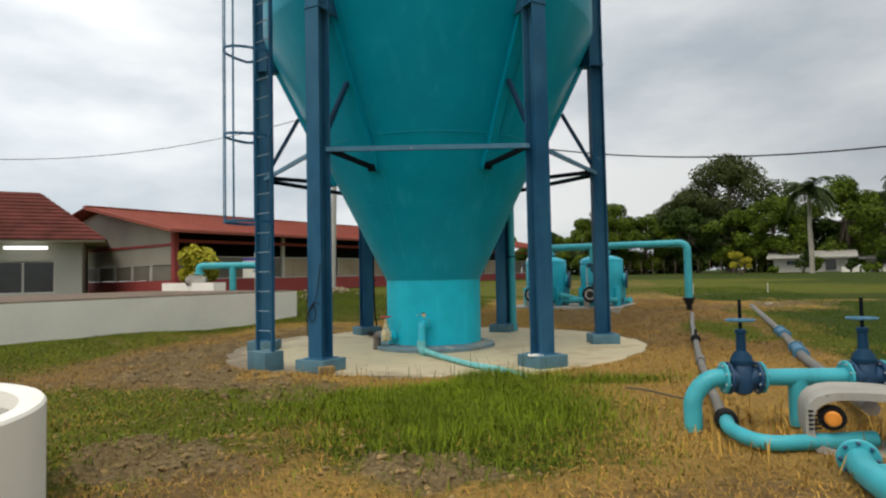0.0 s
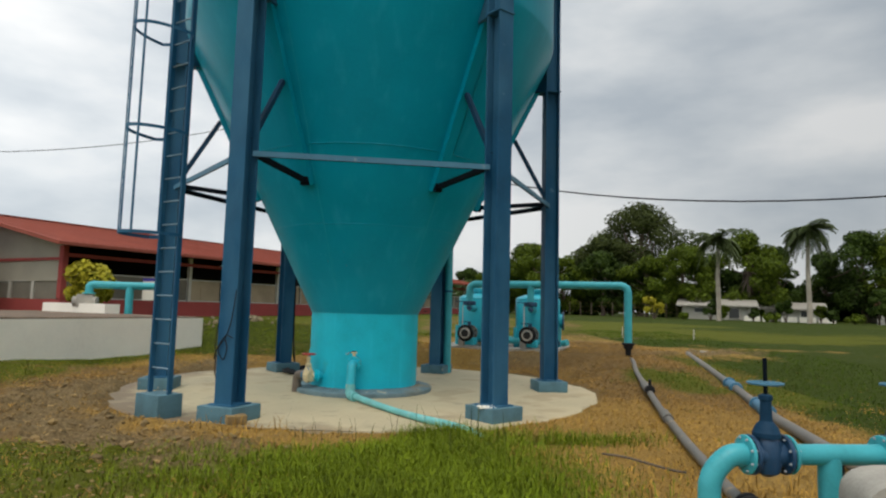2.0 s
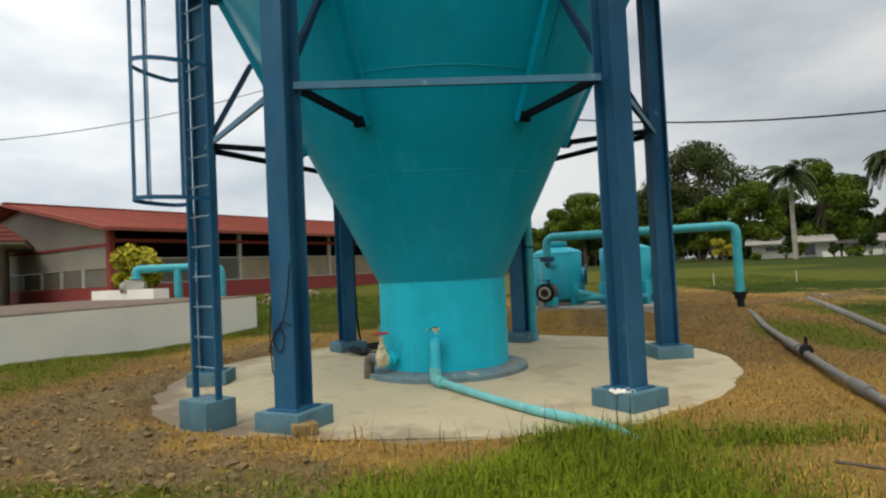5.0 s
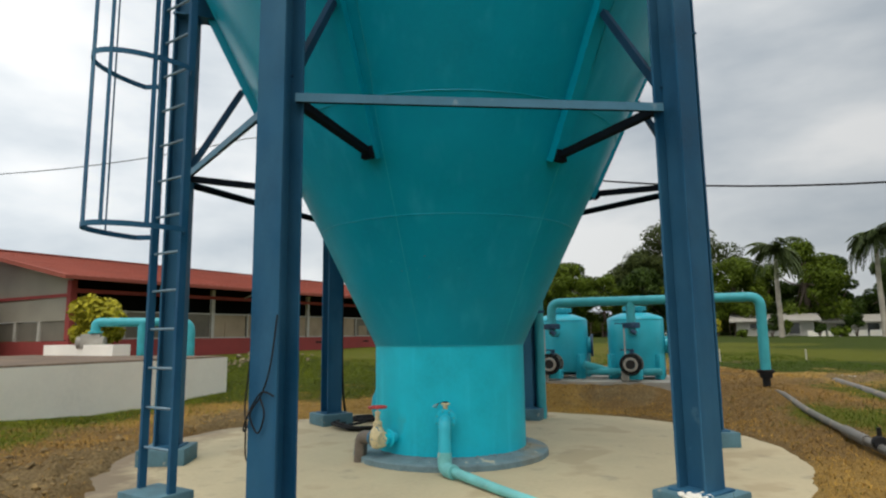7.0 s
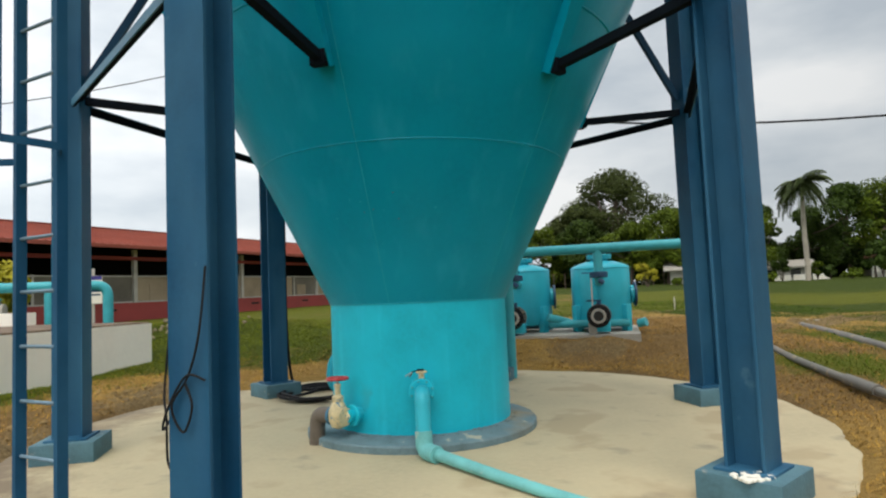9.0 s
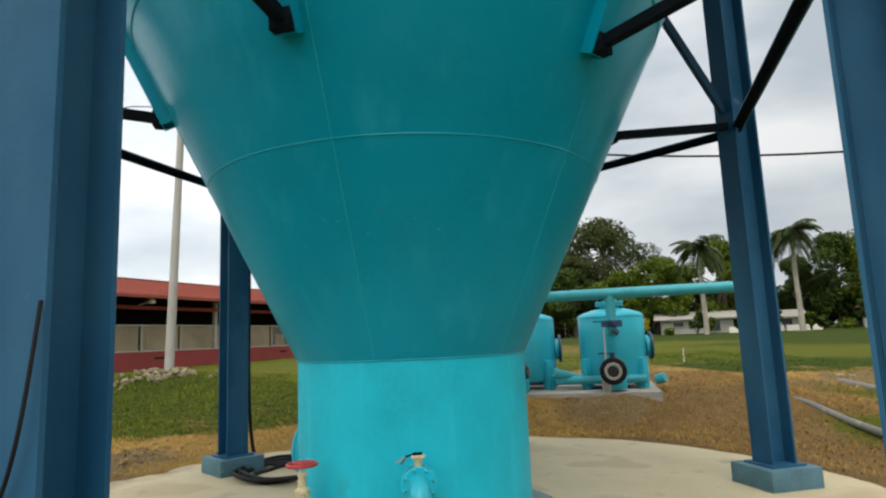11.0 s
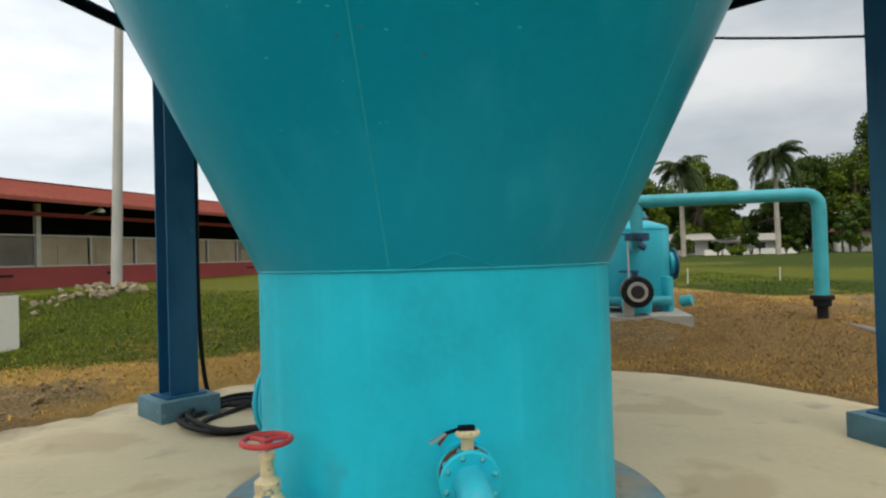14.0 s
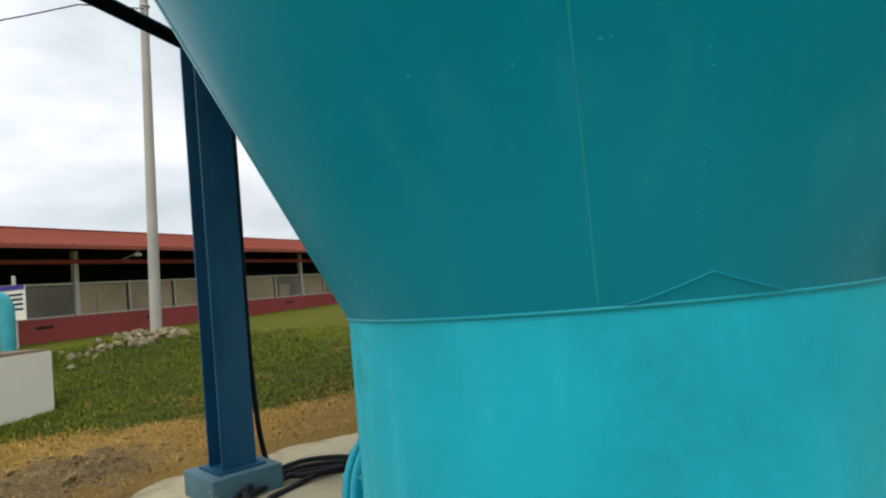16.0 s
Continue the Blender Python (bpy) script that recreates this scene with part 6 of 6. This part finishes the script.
# (bearing, depth, height, width, foliage, label)
FAR = [
    (0.13, 74, 7.2, 8, LEAF_MID, "broad green tree beyond the lawn"),
    (0.17, 72, 9.0, 9, LEAF_MID, "broad green tree beyond the lawn"),
    (0.225, 74, 7.6, 9, LEAF_MID, "broad green tree beyond the lawn"),
    (0.35, 92, 18.5, 14.5, LEAF_OLIVE, "very tall airy tree above the others"),
    (0.29, 88, 12.5, 11, LEAF_OLIVE, "tall airy tree with open crown"),
    (0.29, 72, 8.0, 9, LEAF_DARK, "dense dark green tree beyond the lawn"),
    (0.36, 70, 7.6, 9, LEAF_MID, "broad green tree beyond the lawn"),
    (0.42, 68, 8.8, 8.5, LEAF_MID, "broad green tree beyond the lawn"),
    (0.475, 72, 8.2, 8, LEAF_DARK, "dense dark green tree beyond the lawn"),
    (0.53, 66, 10.4, 8.5, LEAF_MID, "tall green tree beside the palms"),
    (0.575, 70, 9.2, 8, LEAF_DARK, "dense dark green tree beyond the lawn"),
    (0.655, 70, 8.6, 8, LEAF_DARK, "dense dark green tree beyond the lawn"),
    (0.72, 64, 10.6, 9, LEAF_DARK, "tall dense dark green tree"),
    (0.80, 62, 11.5, 9, LEAF_MID, "tall green tree beyond the lawn"),
    (0.87, 62, 15.8, 13, LEAF_DARK, "very tall dark green tree"),
    (0.97, 60, 16.2, 14, LEAF_OLIVE, "very tall olive green tree"),
    (1.10, 58, 13.0, 12, LEAF_DARK, "tall dark green tree beyond the lawn"),
    (1.25, 58, 13.0, 12, LEAF_MID, "tall green tree beyond the lawn"),
    (1.42, 56, 12.0, 12, LEAF_DARK, "tall dark green tree beyond the lawn"),
    (0.06, 92, 7.5, 10, LEAF_DARK, "dense dark green tree behind the shed"),
    (0.0, 95, 7.0, 10, LEAF_MID, "green tree behind the shed"),
]
for i, (ratio, depth, high, wide, leafm, label) in enumerate(FAR):
    x, y = out_there(ratio, depth)
    big = high > 12
    make_tree(x, y, high * 0.93, wide, leafm, 100 + i, label, clumps=46 if big else 32, leaves=24000 if big else 15000, size=0.185 if big else 0.15, bare_trunk=0.34 if big else 0.14)
for i in range(16):
    x, y = out_there(0.10 + 0.085 * i, 80 - 1.1 * i)
    make_bush(x, y, land_at(x, y) - 1.6, 5.6, 8.5, LEAF_DARK, 300 + i, "dark undergrowth beneath the trees", leaves=3200, size=0.27)
for i in range(26):
    x, y = out_there(0.42 + 0.036 * i + 0.012 * math.sin(i * 2.3), 56 - 0.4 * i)
    make_bush(x, y, land_at(x, y), 0.7 + 0.45 * ((i * 7) % 4), 1.0 + 0.25 * (i % 3), LEAF_DARK if i % 2 else LEAF_MID, 340 + i, "low garden shrub along the boundary wall", leaves=420, size=0.16)
for i in range(5):
    x, y = out_there(0.745 + 0.028 * i, 53 + 0.5 * (i % 2))
    make_tree(x, y, 3.2 + 0.9 * (i % 3), 2.2, LEAF_DARK, 380 + i, "slim dark garden tree before the house", clumps=12, leaves=1600, size=0.16, bare_trunk=0.35)
make_palm(27.2, 42.7, 6.6, 7)
make_palm(33.7, 40.0, 7.3, 8)
x, y = out_there(0.372, 55)
make_bush(x, y, land_at(x, y), 2.0, 1.6, LEAF_YELLOW, 51, "yellow-leaved shrub at the lawn's edge", leaves=1500, size=0.11, category="shrub")
make_bush(-10.8, 10.6, 1.0, 1.75, 2.2, LEAF_YELLOW, 52, "yellow-green shrub beside the cistern pipes", leaves=4200, size=0.085, category="shrub")


# ---------------------------------------------------------------- far houses, wall and stakes
def far_house(ratio, depth, wide, high, roof, label, wall=WHITEWALL, hip=False, rise=0.7):
    x, y = out_there(ratio, depth)
    g = land_at(x, y)
    f = Vector((x - EYE_X, y - EYE_Y, 0)).normalized()
    s = Vector((f.y, -f.x, 0))
    h = thing("bungalow", (x, y, g), label, "house", "houses beyond the lawn")
    o = Vector((x, y, 0))
    bm = mesh()
    plan_box(bm, o, s, f, -wide / 2, wide / 2, 0, 6, g - 0.3, g + high)
    part("wall", bm, wall, h)
    bm = mesh()
    e = 0.6
    p = [o + s * (-wide / 2 - e) - f * e, o + s * (wide / 2 + e) - f * e, o + s * (wide / 2 + e) + f * (6 + e), o + s * (-wide / 2 - e) + f * (6 + e)]
    k = wide * 0.28 if hip else 0.0
    ridge = [o + s * (-wide / 2 - e + k) + f * 3 + Vector((0, 0, g + high + rise)), o + s * (wide / 2 + e - k) + f * 3 + Vector((0, 0, g + high + rise))]
    v = [bm.verts.new(q + Vector((0, 0, g + high))) for q in p]
    u = [bm.verts.new(q + Vector((0, 0, g + high - 0.12))) for q in p]
    rv = [bm.verts.new(q) for q in ridge]
    bm.faces.new((v[0], v[1], rv[1], rv[0]))
    bm.faces.new((v[2], v[3], rv[0], rv[1]))
    bm.faces.new((v[1], v[2], rv[1]))
    bm.faces.new((v[3], v[0], rv[0]))
    bm.faces.new(u[::-1])
    for i in range(4):
        bm.faces.new((u[i], u[(i + 1) % 4], v[(i + 1) % 4], v[i]))
    part("roof", bm, roof, h)
    n = max(2, int(wide / 2.4))
    for i in range(n):
        c = o + s * (-wide / 2 + wide * (i + 0.5) / n) - f * 0.03
        bm = mesh()
        tall = i % 3 == 1
        z0, z1 = (g + 0.1, g + 0.88 * high) if tall else (g + 0.45 * high, g + 0.85 * high)
        add_box(bm, c + Vector((0, 0, (z0 + z1) / 2)), (1.1, 0.1, z1 - z0), math.atan2(s.y, s.x), 0.02)
        w = part("door" if tall else "window", bm, FRAMEW, h)
        bm = mesh()
        add_box(bm, c - f * 0.04 + Vector((0, 0, (z0 + z1) / 2)), (0.92, 0.06, z1 - z0 - 0.16), math.atan2(s.y, s.x))
        part("pane", bm, GLASSD, w)


far_house(0.475, 63, 6.5, 1.45, GREYCON, "pale bungalow with grey roof behind palms", wall=HOUSEW)
far_house(0.60, 63, 5, 1.3, GREYCON, "pale bungalow with grey roof among trees", wall=HOUSEW)
far_house(0.78, 66, 6, 2.0, TILEROOF, "beige bungalow among dark trees", wall=BEIGE)
far_house(0.80, 56, 4.6, 1.9, BROWNROOF, "white house with brown-red hip roof", hip=True, rise=1.1)
x0, y0 = out_there(0.52, 58)
x1, y1 = out_there(1.5, 46)
wall_far = thing("boundary_wall", (x0, y0, 1.1), "low white boundary wall along the lawn", "wall", kind="structure")
seg = 26
for i in range(seg):
    p, q = Vector((x0, y0, 0)).lerp(Vector((x1, y1, 0)), i / seg), Vector((x0, y0, 0)).lerp(Vector((x1, y1, 0)), (i + 0.86) / seg)
    if i in (5, 6, 12, 17, 18):
        continue
    bm = mesh()
    g = land_at(p.x, p.y)
    add_bar(bm, p + Vector((0, 0, g + 0.2)), q + Vector((0, 0, g + 0.2)), 0.15, 0.6)
    part("wall_panel", bm, WHITEWALL, wall_far)
fence = thing("wire_fence", (10, 45, 1.0), "rusty wire fence with dark posts along the lawn", "fence")
for i in range(22):
    x, y = out_there(0.13 + 0.0175 * i, 66)
    g = land_at(x, y)
    bm = mesh()
    add_sweep(bm, [(x, y, g - 0.1), (x, y, g + 1.5)], 0.035, 8)
    part("post", bm, BARK, fence)
for zz in (0.5, 1.0, 1.45):
    bm = mesh()
    pts = [(*out_there(0.13 + 0.0175 * i, 66), 1.1 + zz) for i in range(22)]
    add_sweep(bm, pts, 0.006, 5)
    part("strand", bm, RUST, fence)
for sx_, sy_, hh in ((8.45, 11.3, 0.5), (11.1, 11.25, 0.45)):
    bm = mesh()
    g = land_at(sx_, sy_)
    add_sweep(bm, [(sx_, sy_, g - 0.1), (sx_, sy_, g + hh * 0.8)], 0.018, 10)
    single("marker_stake", bm, FRAMEW, "short pale marker stake in the lawn", "stake", "marker stakes")
bm = mesh()
plan_box(bm, Vector((9.4, 6.6, 0)), HV, HN, -0.4, 0.2, -0.2, 0.15, 0.1, 0.44)
single("sunken_slab", bm, GREYCON, "pale broken concrete slab in bare earth", "concrete slab")


# ---------------------------------------------------------------- clods, grass and straw
def blades(name, count, area, keep, high, wide, lean, material, label, seed):
    """Bent blades over an area (x0, x1, y0, y1), kept where keep(x, y) beats chance."""
    r = np.random.RandomState(seed)
    x = r.uniform(area[0], area[1], count)
    y = r.uniform(area[2], area[3], count)
    ok = r.rand(count) < keep(x, y)
    ok &= np.hypot(x - PAD_X, y - PAD_Y) > PAD_R - 0.45 * (fbm(x * 1.1, y * 1.1, 91) - 0.42)
    x, y = x[ok], y[ok]
    n = len(x)
    z = land(x, y) - 0.01
    h = high * (0.45 + 0.9 * r.rand(n) ** 1.5) * (0.6 + 0.7 * fbm(x * 1.6, y * 1.6, 41))
    e = r.uniform(0, 2 * math.pi, n)
    d = np.stack([np.cos(e), np.sin(e), np.zeros(n)], 1)
    s = np.stack([-np.sin(e), np.cos(e), np.zeros(n)], 1) * (wide * (0.6 + 0.8 * r.rand(n)))[:, None]
    b = lean * (0.3 + r.rand(n))
    p0 = np.stack([x, y, z], 1)
    p1 = p0 + d * (h * b * 0.35)[:, None] + np.array([0, 0, 1]) * (h * 0.6)[:, None]
    p2 = p0 + d * (h * b * 1.1)[:, None] + np.array([0, 0, 1]) * (h * np.clip(1.05 - 0.35 * b, 0.2, 1))[:, None]
    verts = np.stack([p0 - s, p0 + s, p1 + s * 0.8, p1 - s * 0.8, p2], 1)
    base = np.arange(n)[:, None] * 5
    loops = np.concatenate([base + np.array([0, 1, 2, 3]), base + np.array([3, 2, 4])], 1)
    me = bpy.data.meshes.new(name)
    me.vertices.add(n * 5)
    me.vertices.foreach_set("co", verts.astype(np.float32).ravel())
    me.loops.add(n * 7)
    me.loops.foreach_set("vertex_index", loops.astype(np.int32).ravel())
    me.polygons.add(n * 2)
    starts = (np.arange(n)[:, None] * 7 + np.array([0, 4])).ravel()
    me.polygons.foreach_set("loop_start", starts.astype(np.int32))
    me.update(calc_edges=True)
    me.materials.append(material)
    return tagged(new(name, me), label, "grass", kind="stuff")


def keep_lush(x, y):
    return np.clip(1.5 * lump(x, y, 1.15, -5.4, 1.25, 1.6) + 0.4 * lump(x, y, -0.4, -5.6, 0.8, 0.7) + 0.8 * lump(x, y, 3.0, -4.1, 0.9, 0.3), 0, 1) * np.clip(green(x, y) * 1.5, 0, 1)


def keep_green(x, y):
    thin = 1 - 0.5 * smooth(-y, 4.4, 5.4) * smooth(0.6 - x, 0.0, 1.0) * smooth(fbm(x * 1.4, y * 1.4, 57), 0.35, 0.6)
    return np.clip(green(x, y) - 0.35 * bare(x, y) + 0.06, 0, 1) ** 1.3 * thin


def keep_dry(x, y):
    return np.clip(1.1 + 0.35 * smooth(-y, 4.4, 5.4) * smooth(0.6 - x, 0.0, 1.0) - 1.1 * green(x, y) - 1.15 * bare(x, y), 0.03, 1) * (0.35 + 0.65 * fbm(x * 1.1, y * 1.1, 55))


blades("lush_grass", 150000, (-2.2, 4.2, -9, -3.2), keep_lush, 0.14, 0.0032, 0.9, BLADE, "lush green grass before the pad", 1)
blades("short_grass", 330000, (-9, 3, -10.5, 11.5), keep_green, 0.060, 0.0045, 1.2, BLADE_MID, "short green grass", 2)
blades("short_grass", 60000, (3, 12, -6, 16), keep_green, 0.06, 0.005, 0.9, BLADE_DEEP, "short deep green grass beside the pipes", 3)
blades("dry_grass", 330000, (-7, 8.5, -10.8, 7.5), lambda x, y: keep_dry(x, y) * (1 - parched(x, y)), 0.062, 0.0042, 2.3, STRAW, "dry golden mown straw", 4)
blades("dry_grass", 380000, (-7, 10, -10.8, 9), lambda x, y: keep_dry(x, y) * parched(x, y), 0.058, 0.0042, 2.3, STRAW_BROWN, "trodden brown straw round the pad", 14)


def keep_tall_dry(x, y):
    return np.clip(1.3 * lump(x, y, fl.x + 0.12, fl.y - 0.42, 0.26, 0.10) + lump(x, y, 4.1, -7.1, 0.9, 0.7) + 0.5 * lump(x, y, -1.1, -3.95, 0.5, 0.25), 0, 1)


blades("dry_grass", 14000, (-2.2, 6, -9, -3), keep_tall_dry, 0.20, 0.005, 0.7, STRAW, "tall dry stalks round the valves and a pedestal", 5)


def tall_stems(x, y):
    return 0.03 * np.clip(lump(x, y, 1.0, -4.2, 1.3, 0.4), 0, 1)


blades("grass_stems", 9000, (-1, 3, -5.2, -3.6), tall_stems, 0.42, 0.004, 0.35, LEAF_OLIVE, "thin seed stems standing by the pad", 6)
rs = np.random.RandomState(31)
cx, cy = rs.uniform(-8, 3, 40000), rs.uniform(-9.5, 5.5, 40000)
ok = (rs.rand(40000) < bare(cx, cy) * 1.3) & (np.hypot(cx - PAD_X, cy - PAD_Y) > PAD_R + 0.1)
cx, cy = cx[ok][:3600], cy[ok][:3600]
count = len(cx)
bm = bmesh.new()
bmesh.ops.create_icosphere(bm, subdivisions=1, radius=1.0)
ball = np.array([v.co[:] for v in bm.verts])
tris = np.array([[v.index for v in f.verts] for f in bm.faces])
bm.free()
s = rs.uniform(0.008, 0.030, count) * np.where(rs.rand(count) < 0.07, 2.4, 1.0)
turn_ = rs.uniform(0, 6.28, count)
form = ball[None] * (1 + 0.5 * (rs.rand(count, len(ball), 1) - 0.5)) * np.stack([np.ones(count), rs.uniform(0.55, 1, count), rs.uniform(0.35, 0.7, count)], 1)[:, None]
form = np.stack([form[..., 0] * np.cos(turn_)[:, None] - form[..., 1] * np.sin(turn_)[:, None], form[..., 0] * np.sin(turn_)[:, None] + form[..., 1] * np.cos(turn_)[:, None], form[..., 2]], -1)
place = np.stack([cx, cy, land(cx, cy) + s * 0.15], 1)
verts = (place[:, None] + form * s[:, None, None]).reshape(-1, 3)
faces = (tris[None] + (np.arange(count) * len(ball))[:, None, None]).reshape(-1, 3)
me = bpy.data.meshes.new("clods")
me.from_pydata(verts.tolist(), [], faces.tolist())
me.materials.append(CLOD)
tagged(new("clods", me), "dry earth clods on bare ground", "earth", kind="stuff")
